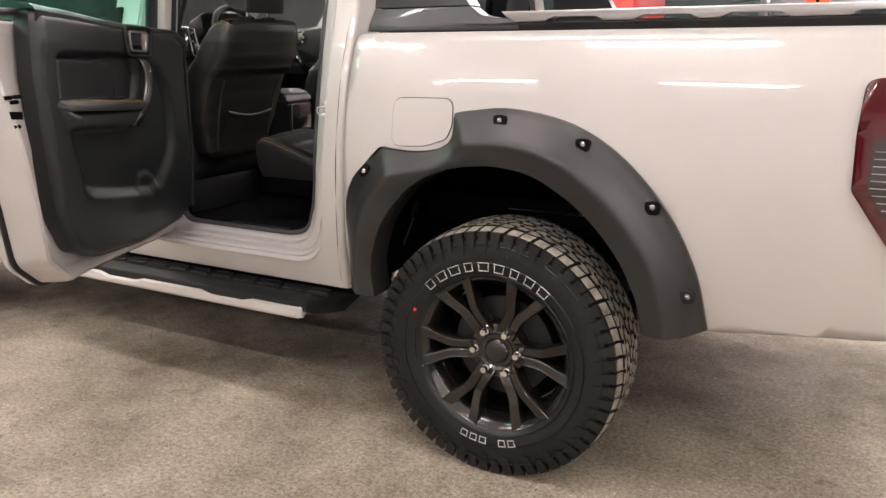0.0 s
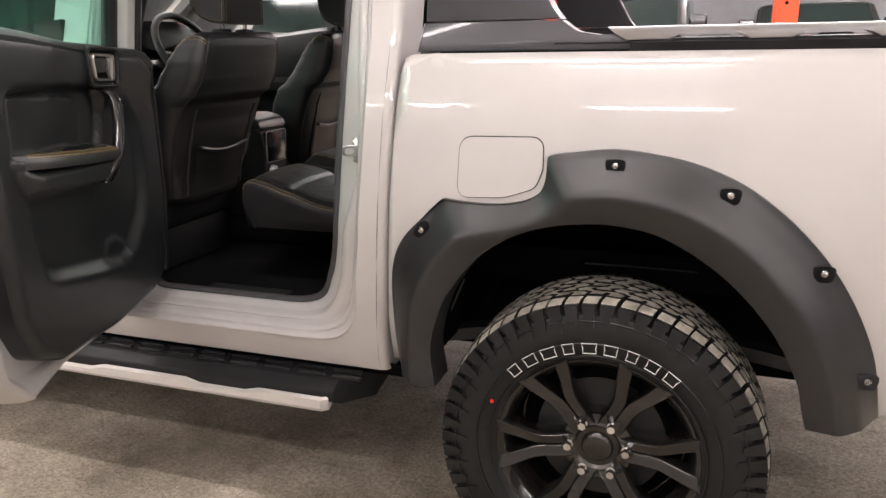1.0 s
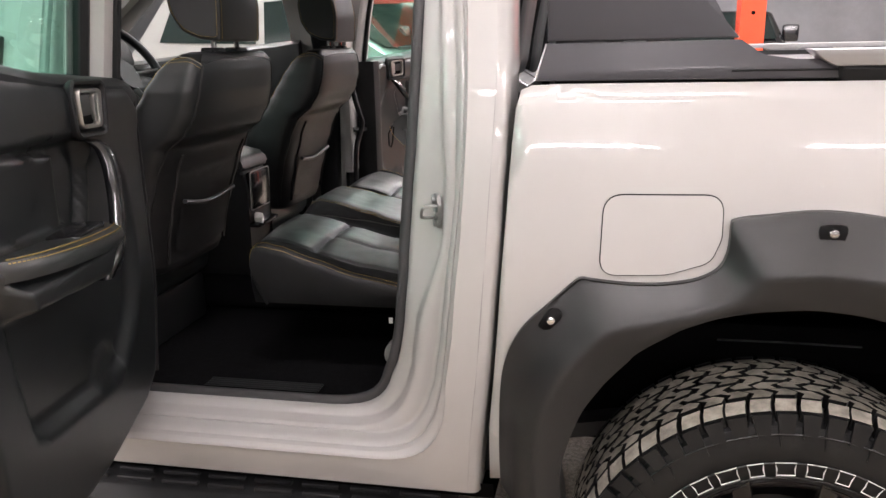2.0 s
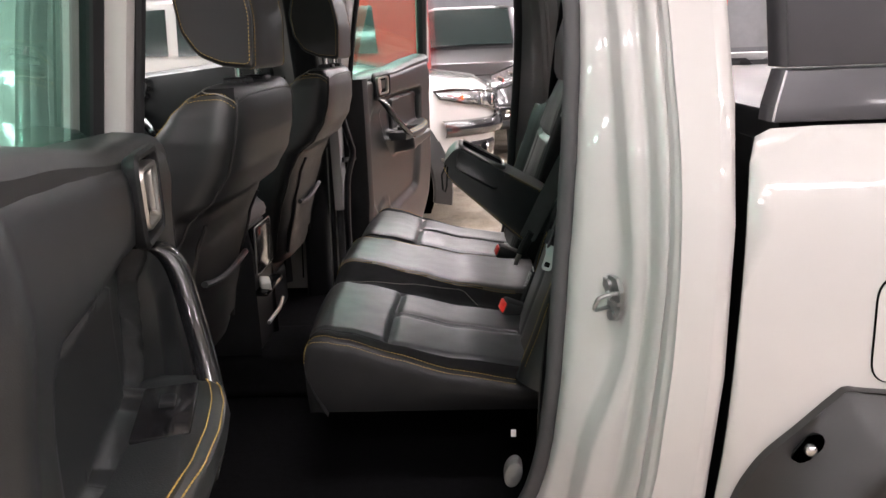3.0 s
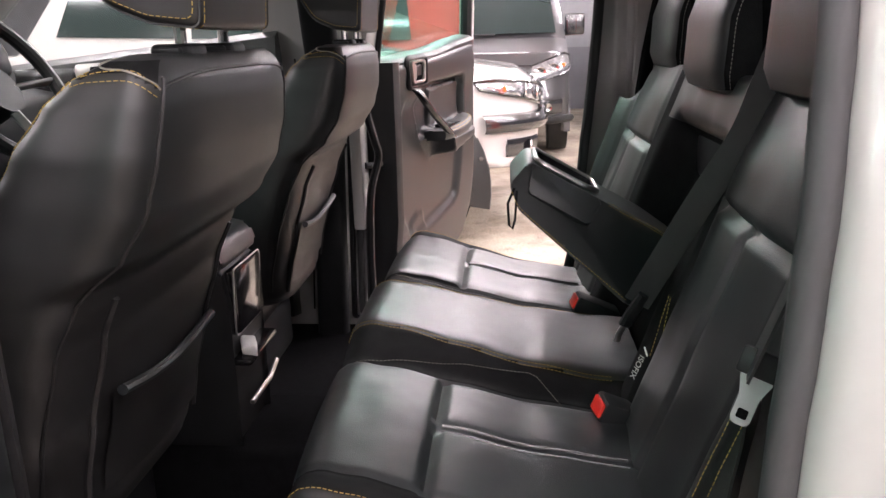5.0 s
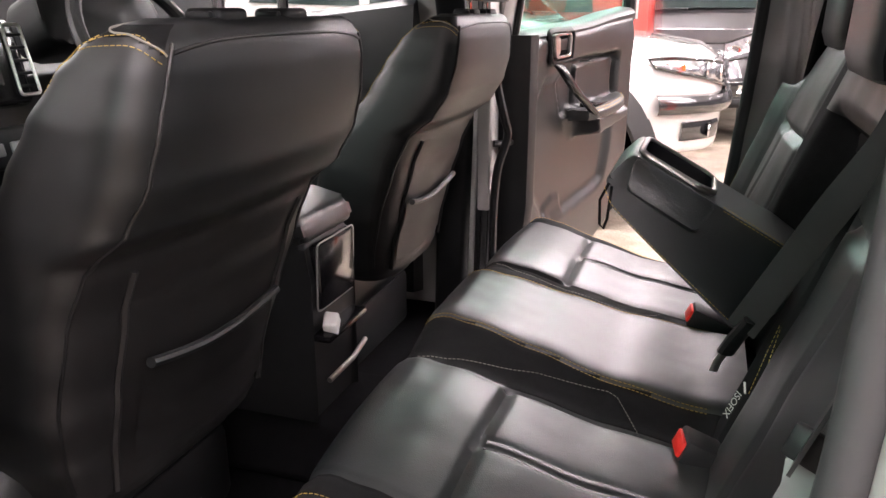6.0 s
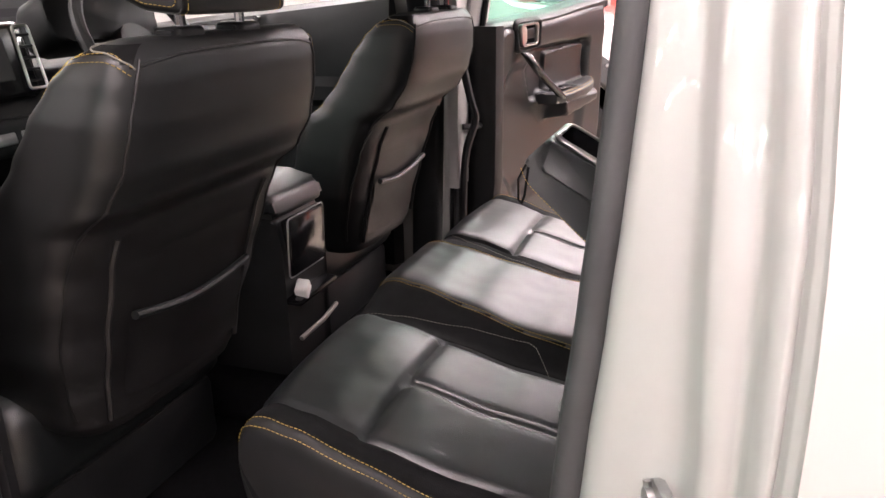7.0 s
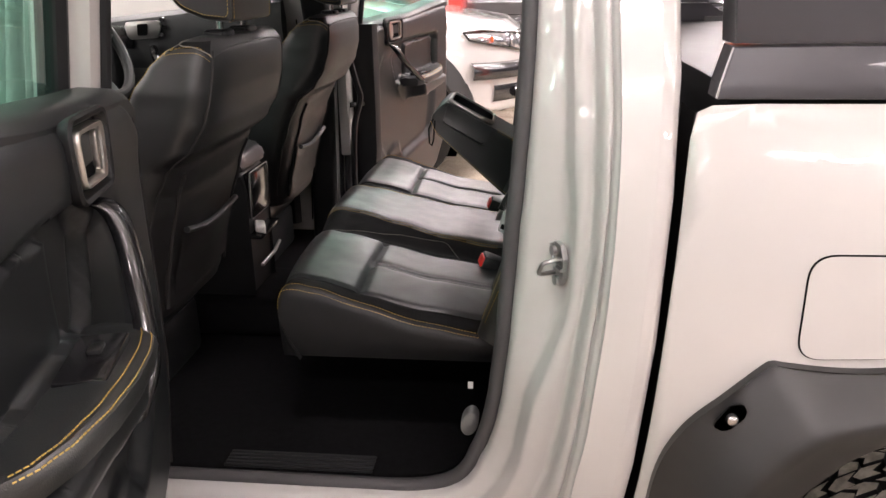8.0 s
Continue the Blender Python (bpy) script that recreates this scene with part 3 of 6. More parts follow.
        for x, z in ((-.432, .914), (.019, 1.085), (.257, 1.032), (.448, .880), (.552, .655)):
            # a raised darker plate stands for the shade in each bolt pocket
            b = bmesh.new()
            yo = -.033 if x > -.4 else -.033
            prism(b, rounded([(x - .024, z + .014), (x + .024, z + .014), (x + .017, z - .021), (x - .017, z - .021)] if x > -.4 else [(x - .026, z - .016), (x - .004, z - .022), (x + .020, z + .004), (x + .016, z + .022), (x - .004, z + .020)], .011), lambda u, v: Vector((u, yo, v)), (0, -.004, 0), .003)
            part("bolt_recess", b, RUBBER, f, "dark plate standing for the shade in a bolt pocket")
            b = bmesh.new()
            rings(b, [[Vector((x + r * math.cos(a), yo - q, z + r * math.sin(a))) for a in [2 * math.pi * k / 14 for k in range(14)]] for r, q in ((.0080, .002), (.0080, .007), (.0072, .0105), (.0042, .0125), (.001, .013))], True)
            part("bolt", b, CHROME, f)
            if not near:
                for ob in f.children[-2:]:
                    for v in ob.data.vertices:
                        v.co.y = 2 * YC - v.co.y
    # fuel flap on the near flank
    fl = rounded([(-.345, 1.134), (-.147, 1.136), (-.147, 1.062), (-.163, 1.021), (-.235, .997), (-.350, .992)], [.035, .03, .05, .035, .10, .03], 7)
    bm = sheet(fl, [], lambda x, z: Vector((x, skin_y(z) - .0035, z)), .03)
    part("fuel_flap", bm, PAINT, truck, "white rounded fuel filler flap")
    bm = bmesh.new()
    tube(bm, [(x, skin_y(z) - .0012, z) for x, z in fl], .0019, 6, True)
    part("flap_gap", bm, UNDER_SHADE, truck)
    # bed box, cover, tailgate, bumper
    bm = bmesh.new()
    box(bm, -.44, 1.08, .13, 2 * YC - .13, 1.04, 1.335, .01)
    part("roller_cover", bm, TRIM, truck, "black roller cover over the load bed")
    bm = bmesh.new()
    box(bm, 1.085, 1.135, .12, 2 * YC - .12, .62, 1.33, .02)
    part("tailgate", bm, PAINT, truck)
    bm = bmesh.new()
    prism(bm, rounded([(1.10, .62), (1.32, .60), (1.33, .46), (1.10, .44)], .03), lambda u, v: Vector((u, .0, v)), (0, 2 * YC, 0), .01)
    part("rear_bumper", bm, BLACKP, truck, "black rear step bumper")
    for near in (True, False):
        # tail lamp
        out = rounded([(.893, 1.205), (1.14, 1.235), (1.14, .72), (1.04, .75), (.986, .817), (.890, .955), (.886, 1.083)], [.03, .02, .02, .04, .02, .03, .3])
        bm = sheet(out, [], lambda x, z: side(near, (x, skin_y(z) - .012 + .06 * max(0, x - .95) ** 1.2, z)), .04)
        t = part("tail_lamp", bm, REDLENS, truck, "dark red tail lamp with a smoked lower lens")
        t.modifiers.new("thick", "SOLIDIFY").thickness = .02
        o2 = rounded([(.924, 1.075), (1.13, 1.08), (1.13, .80), (1.03, .81), (.980, .868), (.921, .965)], [.014, .01, .01, .01, .02, .03])
        bm = sheet(o2, [], lambda x, z: side(near, (x, skin_y(z) - .016 + .06 * max(0, x - .95) ** 1.2, z)), .012, cuts="z")
        lz = part("reverse_lens", bm, GREYLENS, t, "smoked lower lens with fine ribs")
        for k in range(13):
            z = .85 + .0165 * k
            x0 = lerp_tab([(.84, 1.0), (.868, .985), (.965, .926), (1.075, .929)], z)[0]
            bm = bmesh.new()
            tube(bm, [side(near, (x, skin_y(z) - .0168 + .06 * max(0, x - .95) ** 1.2, z)) for x in [x0 + (1.125 - x0) * q / 8 for q in range(9)]], .0011, 5)
            part("lens_rib", bm, SILVERP, lz)
    # graphite sports bar sail panels
    for near in (True, False):
        sail_y = lambda v: .080 + .20 * max(0, v - 1.392)
        bm = bmesh.new()
        out = rounded([(-.452, 1.3945), (-.462, 1.80), (-.33, 1.80), (-.225, 1.56), (-.150, 1.42), (-.128, 1.3945)], [.0, .05, .05, .2, .05, .0])
        prism(bm, out, lambda u, v: side(near, (u, sail_y(v), v)), (0, .07 if near else -.07, 0), .0025, 2)
        part("sail_panel", bm, GREYM, truck, "graphite grey sports bar side panel", 30)
        bm = bmesh.new()
        low = rounded([(-.470, 1.326), (-.466, 1.345), (-.452, 1.3915), (-.126, 1.3915), (-.09, 1.366), (-.04, 1.3585), (.05, 1.357), (.09, 1.326)], [0, .03, 0, .01, .05, .04, .02, .0], 4)
        prism(bm, low, lambda u, v: side(near, (u, .064 + .22 * max(0, v - 1.326), v)), (0, .06 if near else -.06, 0), .0025, 2)
        part("sail_base", bm, GREYM, truck, "graphite grey sports bar foot", 30)
        bm = bmesh.new()
        tube(bm, [side(near, (u, .064 + .22 * (v - 1.326) - .001, v)) for u, v in ((-.472, 1.328), (-.468, 1.345), (-.454, 1.3905))], .0016, 6)
        part("sail_edge", bm, SILVERP, truck)


bed()


# ---- cab ----
SKIN_E = [(.55, -.672), (.60, -.662), (.72, -.640), (.88, -.617), (1.07, -.600), (1.15, -.595), (1.25, -.592), (1.31, -.592), (1.45, -.598), (1.80, -.640)]
CREASE_E = [(.56, -.715), (.62, -.690), (.69, -.663), (.75, -.645), (.85, -.632), (.95, -.622), (1.05, -.611), (1.12, -.605), (1.2, -.601), (1.26, -.600), (1.31, -.599), (1.45, -.606), (1.80, -.650)]
STEP_E = [(.56, -.76), (.62, -.725), (.69, -.690), (.75, -.668), (.85, -.652), (.95, -.640), (1.05, -.628), (1.12, -.620), (1.25, -.620), (1.31, -.621), (1.45, -.629), (1.80, -.672)]
RIDGE_E = [(.57, -.80), (.62, -.775), (.69, -.745), (.75, -.726), (.85, -.711), (.90, -.696), (.95, -.676), (.99, -.660), (1.03, -.652), (1.15, -.648), (1.25, -.655), (1.45, -.663), (1.80, -.700)]
SEAL_E = [(.60, -.85), (.69, -.795), (.75, -.765), (.80, -.753), (.85, -.745), (.95, -.735), (1.1, -.725), (1.2, -.716), (1.3, -.709), (1.4, -.704), (1.48, -.702), (1.80, -.715)]
EDGES = (SKIN_E, CREASE_E, STEP_E, RIDGE_E, SEAL_E)


def edge_x(w, z):
    k = min(3, int(w * 2))
    a, b = (lerp_tab(t, z)[0] for t in EDGES[k:k + 2])
    return a + (b - a) * (w * 2 - k)


def opening(w, xf, zb, dx=0.0, n=10):
    """A door opening's loop in (x, z); w: 0 at the skin, 1 at the step, 1.5 at the ridge, 2 at the seal."""
    zt = 1.772 - .015 * w
    xr, xt = edge_x(w, .85) + dx, edge_x(w, 1.7) + dx
    r = .17 + .012 * w
    pts = rounded([(xf, zb), (xr, zb), (xt, zt), (xf, zt)], [.06, r, .08, .05], n)
    out = []
    k = len(pts)
    for i in range(k):
        a, b = pts[i], pts[(i + 1) % k]
        m = 24 if math.hypot(a[0] - b[0], a[1] - b[1]) > .2 else 1
        for j in range(m):
            x, z = a[0] + (b[0] - a[0]) * j / m, a[1] + (b[1] - a[1]) * j / m
            if x > -.86:
                lin = xr + (xt - xr) * (z - zb) / (zt - zb)
                f = min(1, max(0, (x + .86) / .10)) * min(1, max(0, (z - zb) / .18)) * min(1, max(0, (zt - z) / .05))
                x += (edge_x(w, z) + dx - lin) * f
            out.append((x, z))
    return out


def inset_y(val, z):
    """The shut face's place at a height; it grows shallower towards the roof."""
    return skin_y(max(z, .62)) - .005 + val * lerp_tab([(1.1, 1.0), (1.2, .96), (1.3, .85), (1.4, .74), (1.6, .70)], z)[0]


def cab():
    for near in (True, False):
        S = lambda p: side(near, p)
        FX = -1.475 if near else -1.385
        hole = opening(0, FX, .565)
        win = rounded([(-2.52, 1.33), (-1.60, 1.405), (-1.61, 1.70), (-2.02, 1.70)], [.03, .03, .06, .1])
        out = [(-.605, .48), (-.595, .60), (-.572, .80), (-.556, 1.0), (-.545, 1.2), (-.540, 1.35), (-.545, 1.5), (-.563, 1.76), (-.60, 1.80), (-1.90, 1.80), (-2.05, 1.76), (-2.70, 1.30), (-2.78, 1.0), (-2.72, .48)]
        bm = sheet(out, [hole, win], lambda x, z: S((x, skin_y(z), z)), .04)
        c = part("cab_side", bm, PAINT, truck, "glossy white cab side", 50)
        # shut face round the rear door opening
        lv = [(0, .005), (.06, .010), (.16, .013), (.36, .015), (.44, .018), (.48, .030), (.52, .033), (.58, .030), (.66, .031), (.84, .040), (.92, .050), (.97, .066), (1.02, .071), (1.08, .071), (1.16, .069), (1.36, .074), (1.42, .080), (1.50, .108), (1.56, .114), (1.62, .115), (1.88, .126), (1.95, .134), (1.985, .146), (2.0, .168)]
        bm = bmesh.new()
        rings(bm, [[S((x, inset_y(y, z), z)) for x, z in opening(w, FX + .018 * w, .565 + .023 * w)] for w, y in lv], True, False, False)
        part("door_shut_face", bm, JAMB, truck, "white painted door shut face with pressed ribs", 75)
        bm = bmesh.new()
        tube(bm, [S((x, inset_y(.158, z), z)) for x, z in opening(2, FX + .037, .612, -.009)], .0135, 12, True)
        part("door_seal", bm, SEALG, truck, "black rubber door seal")
        bm = bmesh.new()
        rings(bm, [[S((x, inset_y(d, z), z)) for x, z in opening(2, FX + .045, .620, -.016)] for d in (.158, .178)], True, False, False)
        part("opening_trim", bm, UNDER_SHADE, truck)
        # C pillar return towards the bed
        bm = bmesh.new()
        rings(bm, [[S((x + dx, skin_y(z) + dy, z)) for x, z in ((-.605, .48), (-.595, .60), (-.572, .80), (-.556, 1.0), (-.545, 1.2), (-.540, 1.35), (-.545, 1.5), (-.563, 1.76))] for dx, dy in ((0, 0), (.014, .002), (.022, .008), (.026, .020), (.027, .14))], False)
        part("cab_corner", bm, PAINT, truck)
        # front door seam and its pane
        bm = bmesh.new()
        tube(bm, [S((x, skin_y(z) - .001, z)) for x, z in ((-1.53, .60), (-1.525, .9), (-1.525, 1.2), (-1.525, 1.35))], .003, 6)
        part("door_seam", bm, UNDER_SHADE, truck)
        bm = sheet(win, [], lambda x, z: S((x, skin_y(z) + .012, z)), .1)
        w = part("side_window", bm, CLEARGL if not near else GREENGL, truck, "tinted front door window")
        # sill step
        bm = bmesh.new()
        prof = rounded([(.235, .475), (.03, .445), (.0, .425), (-.005, .395), (.05, .365), (.235, .40)], [.01, .02, .015, .01, .03, .01], 3)
        rings(bm, [[S((x, y + dy, z)) for y, z in prof] for x, dy in ((-2.42, .10), (-2.30, .005), (-2.0, 0), (-.80, 0), (-.72, .005))] + [[S((-.645 - .05 * max(0, (.12 - y)) / .12 * .3, y + max(0, .16 - y) * .75, z)) for y, z in prof]], True)
        st = part("running_board", bm, TRIM, truck, "black plastic running board with a silver edge strip")
        bm = bmesh.new()
        pr = [(-.002, .410), (-.014, .404), (-.017, .381), (-.010, .370), (.012, .382)]
        loops = []
        for x in [-2.35 + i * .05 for i in range(33)]:
            nb = -.012 if any(abs(x - c) < .11 for c in (-1.06, -1.62, -2.18)) else 0
            loops.append([S((x, y - .004, z + (nb if i < 2 else 0))) for i, (y, z) in enumerate(pr)])
        loops.append([S((-.735, y + .012, z)) for y, z in pr])
        rings(bm, loops, True)
        part("edge_strip", bm, STRIPM, st, "satin silver edge strip")
        for r in range(5):
            for s in range(14):
                x0 = -2.2 + s * .112 - r * .012
                bm = bmesh.new()
                y0 = .045 + r * .030
                z0 = .4475 + (y0 - .03) * .146
                box(bm, x0, x0 + .088, y0, y0 + .014, z0 - .004, z0 + .006, .002, 1)
                for v in bm.verts:
                    v.co = S(v.co)
                part("grip_rib", bm, RUBBER, st)
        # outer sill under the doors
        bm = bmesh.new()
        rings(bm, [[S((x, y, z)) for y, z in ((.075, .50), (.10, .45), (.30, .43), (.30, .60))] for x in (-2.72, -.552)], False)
        part("sill_panel", bm, UNDER_SHADE, truck)
        # inner pillar trims
        bm = bmesh.new()
        prof = rounded([(FX + .005, .205), (FX + .0, .24), (FX - .08, .245), (FX - .10, .17)], .02)
        rings(bm, [[S((x + (z - .6) * .03, y + max(0, z - 1.3) * .42, z)) for x, y in prof] for z in (.60, .9, 1.2, 1.35, 1.55, 1.74)], True)
        part("b_pillar_trim", bm, TRIM, truck, "black door pillar trim")
        bm = bmesh.new()
        prof = rounded([(-.655, .215), (-.65, .262), (-.60, .265), (-.58, .20)], .015)
        rings(bm, [[S((x + (z - .9) * .10, y + max(0, z - 1.3) * .40, z)) for x, y in prof] for z in (.62, .9, 1.2, 1.35, 1.55, 1.74)], True)
        part("c_pillar_trim", bm, UNDER_SHADE, truck)
    # far door pillar: painted flange with a cable loop to the door
    bm = bmesh.new()
    box(bm, -1.350, -1.318, 1.605, 1.70, .90, 1.42, .006, 2)
    pj = part("pillar_flange", bm, JAMB, truck, "white painted door pillar flange")
    bm = bmesh.new()
    tube(bm, spline([(-1.315, 1.618, 1.33), (-1.302, 1.615, 1.22), (-1.285, 1.622, 1.14), (-1.280, 1.640, 1.09), (-1.300, 1.615, 1.0), (-1.308, 1.612, .85), (-1.308, 1.612, .70)], 26), .011, 8)
    part("pillar_seal", bm, RUBBER, pj)
    bm = bmesh.new()
    tube(bm, [(-1.318, 1.64, 1.07), (-1.300, 1.66, 1.068), (-1.285, 1.70, 1.066)], .009, 8)
    part("door_check", bm, RUBBER, pj)
    # closed front doors, inside
    for near in (True, False):
        S = lambda p: side(near, p)
        bm = bmesh.new()
        pr = [(.075, .60), (.155, .62), (.150, .86), (.120, .92), (.118, 1.10), (.165, 1.125), (.165, 1.165), (.125, 1.19), (.130, 1.28), (.120, 1.345), (.085, 1.362), (.07, 1.362)]
        rings(bm, [[S((x, y, z + (.015 + .10 * (x + 2.07) if z > 1.25 else 0))) for y, z in pr] for x in (-1.56, -1.75, -1.95, -2.15, -2.35, -2.60)], True)
        d = part("front_door_card", bm, DOORTRIM, truck, "dark front door card with armrest")
        bm = bmesh.new()
        rec = rounded([(-2.125, 1.350), (-1.985, 1.356), (-2.005, 1.296), (-2.115, 1.290)], .015, 4)
        prism(bm, rec, lambda x, z: S((x, .136, z)), (0, .010 if near else -.010, 0), .004)
        part("handle_plate", bm, SATIN, d, "satin silver handle plate")
        bm = bmesh.new()
        prism(bm, rounded([(-2.075, 1.343), (-2.035, 1.345), (-2.042, 1.305), (-2.078, 1.303)], .006, 3), lambda x, z: S((x, .1475, z)), (0, .002 if near else -.002, 0))
        part("handle_cup", bm, UNDER_SHADE, d)
        for bx, bz in ((-1.985, 1.358), (-1.980, 1.331), (-1.990, 1.306)):
            bm = bmesh.new()
            tube(bm, [S((bx, .13, bz)), S((bx, .142, bz)), S((bx, .146, bz))], .008, 8)
            part("door_button", bm, CHROME, d)
        bm = bmesh.new()
        box(bm, -2.30, -2.10, *sorted((side(near, (0, .135, 0)).y, side(near, (0, .145, 0)).y)), 1.26, 1.34, .006, 2)
        part("switch_panel", bm, GLOSSB, d)
        bm = bmesh.new()
        P = spline([S(p) for p in ((-2.03, .14, 1.26), (-2.0, .19, 1.23), (-1.96, .20, 1.18), (-1.93, .165, 1.13))], 12)
        tube(bm, P, .014, 8)
        part("pull_handle", bm, GLOSSB, d)
    # floor, tunnel, rear wall, roof, firewall
    bm = bmesh.new()
    box(bm, -2.62, -.57, .16, 2 * YC - .16, .52, .60)
    part("cab_floor", bm, CARPET, truck, "black carpeted cab floor")
    bm = bmesh.new()
    prism(bm, rounded([(YC - .16, .60), (YC + .16, .60), (YC + .12, .70), (YC - .12, .70)], .03), lambda u, v: Vector((-2.5, u, v)), (1.75, 0, 0), 0)
    part("floor_tunnel", bm, CARPET, truck)
    bm = bmesh.new()
    for r in range(7):
        box(bm, -1.28, -.99, .205 + r * .011, .211 + r * .011, .600, .606, .0015, 1)
    part("threshold_ribs", bm, TRIM, truck)
    bm = bmesh.new()
    box(bm, -.585, -.555, .12, 2 * YC - .12, .50, 1.33, .01)
    part("cab_rear_wall", bm, TRIM, truck)
    bm = bmesh.new()
    rings(bm, [[Vector((x, y, z)) for x, z in ((-.568, 1.33), (-.60, 1.72))] for y in (.22, .6, YC, 1.24, 1.62)], False)
    part("rear_window", bm, DARKGL, truck, "dark tinted cab rear window")
    bm = bmesh.new()
    loops = []
    for x, d in ((-.57, .0), (-.60, .03), (-.9, .05), (-1.5, .055), (-1.95, .03), (-2.05, 0)):
        loops.append([Vector((x, .225 + (1.39) * k / 12, 1.775 + d * (1 - (k / 6 - 1) ** 4))) for k in range(13)])
    rings(bm, loops, False)
    r = part("cab_roof", bm, PAINT, truck, "white cab roof")
    r.modifiers.new("thick", "SOLIDIFY").thickness = .01
    bm = bmesh.new()
    box(bm, -2.02, -.60, .24, 2 * YC - .24, 1.735, 1.755, .008)
    part("headlining", bm, GREYTRIM, truck, "pale grey headlining")
    bm = bmesh.new()
    rings(bm, [[Vector((-2.04 - .75 * k, .24 + (y - .24) * 1, 1.765 - .50 * k)) for k in (0, .5, 1)] for y in (.22, YC, 1.62)], False)
    part("windscreen", bm, CLEARGL, truck)
    for near in (True, False):
        bm = bmesh.new()
        tube(bm, [side(near, p) for p in ((-2.04, .235, 1.76), (-2.40, .16, 1.52), (-2.79, .10, 1.27))], .045, 8)
        part("a_pillar", bm, GREYTRIM, truck)
    # front end
    bm = bmesh.new()
    loops = []
    for x, zt, zb, w in ((-2.70, 1.26, .50, .90), (-3.0, 1.23, .56, .915), (-3.5, 1.18, .60, .91), (-3.9, 1.10, .55, .86), (-4.05, .98, .50, .78)):
        loops.append([Vector((x, YC + w * math.copysign(abs(math.cos(t)) ** .35, math.cos(t)), (zt + zb) / 2 + (zt - zb) / 2 * math.copysign(abs(math.sin(t)) ** .5, math.sin(t)))) for t in [2 * math.pi * k / 40 for k in range(40)]])
    rings(bm, loops, True)
    part("front_end", bm, PAINT, truck, "white bonnet and front wings")
    bm = bmesh.new()
    for y in (.55, 1.29):
        box(bm, -3.9, 1.2, y - .04, y + .04, .42, .56, .01)
    part("chassis_rails", bm, UNDER_SHADE, truck)
    bm = bmesh.new()
    tube(bm, [(0, .2, .385), (0, 1.64, .385)], .05, 10)
    part("rear_axle", bm, UNDER_SHADE, truck)
    bm = bmesh.new()
    prism(bm, [(-.46, .50), (-.20, .98), (-.17, .98), (-.42, .50)], lambda u, v: Vector((u, .34, v)), (0, .04, 0))
    part("spring_hanger", bm, UNDER_SHADE, truck)
    # damper and brake pipe in front of the axle; a pale rod stands for light on the chassis rail's lip
    for near in (True, False):
        bm = bmesh.new()
        tube(bm, [side(near, p) for p in ((-.560, .25, .52), (-.50, .25, .63), (-.495, .25, .64))], .026, 12)
        tube(bm, [side(near, p) for p in ((-.50, .25, .63), (-.41, .25, .77))], .017, 12)
        part("damper", bm, DAMPER, truck, "dark steel damper")
        bm = bmesh.new()
        tube(bm, spline([side(near, p) for p in ((-.44, .22, .72), (-.47, .22, .64), (-.52, .22, .52), (-.53, .22, .46))], 10), .004, 6)
        part("brake_pipe", bm, ZINC, truck)
        bm = bmesh.new()
        tube(bm, [side(near, p) for p in ((-.407, .215, .715), (-.46, .215, .59), (-.502, .215, .481))], .0030, 6)
        part("brake_pipe", bm, ZINC, truck)
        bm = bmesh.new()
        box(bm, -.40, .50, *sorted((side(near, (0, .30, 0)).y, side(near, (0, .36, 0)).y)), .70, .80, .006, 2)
        part("chassis_side", bm, UNDER_SHADE, truck)
        bm = bmesh.new()
        tube(bm, [side(near, p) for p in ((-.09, .296, .763), (.05, .296, .764), (.20, .296, .762))], .0024, 6)
        part("chassis_lip", bm, ZINC, truck)
        bm = bmesh.new()
        rings(bm, [[side(near, (x, y, .50 + .07 * math.sin(math.pi * (x + .5) / 1.1) + k)) for y, k in ((.26, 0), (.32, 0), (.32, .035), (.26, .035))] for x in [-.5 + .11 * i for i in range(11)]], True)
        part("leaf_spring", bm, DAMPER, truck)
    # door striker on the near post
    c = Vector((-.664, .104, 1.079))
    su, sn = Vector((.41, -.91, 0)), Vector((-.91, -.41, 0))
    pl = lambda u, v, out=0.0: c + su * u + Vector((0, 0, v)) + sn * out
    bm = bmesh.new()
    prism(bm, rounded([(-.026, .016), (-.010, .034), (.012, .033), (.022, .014), (.022, -.016), (.009, -.034), (-.012, -.030), (-.022, -.012)], .008), lambda u, v: pl(u, v, -.004), sn * .008, .0025)
    s = part("door_striker", bm, ZINC, truck, "bare zinc door striker with a bent wire loop")
    bm = bmesh.new()
    tube(bm, spline([pl(.012, .011, .002), pl(.013, .011, .018), pl(.012, .008, .031), pl(.008, -.002, .034), pl(.002, -.011, .032), pl(-.003, -.014, .020), pl(-.004, -.014, .002)], 22), .0034, 8)
    part("striker_loop", bm, ZINC, s)
    bm = bmesh.new()
    tube(bm, [pl(u, v, .006) for u, v in ((-.012, .030), (-.006, .010), (.004, -.002), (.022, -.003))], .0034, 6)
    part("striker_ridge", bm, ZINC, s)
    for u, v in ((-.006, .020), (.006, -.023)):
        bm = bmesh.new()
        tube(bm, [pl(u, v, .003), pl(u, v, .0085), pl(u, v, .0095)], .0075, 12)
        part("striker_screw", bm, ZINC, s)
    # dashboard, screen, steering wheel, console
    bm = bmesh.new()
    prof = rounded([(-2.72, 1.20), (-2.30, 1.30), (-2.16, 1.27), (-2.12, 1.12), (-2.22, .98), (-2.45, .80), (-2.72, .80)], [.03, .05, .04, .05, .04, .05, 0], 5)
    rings(bm, [[Vector((x, y, z)) for x, z in prof] for y in (.12, .5, .9, 1.3, 2 * YC - .12)], True)
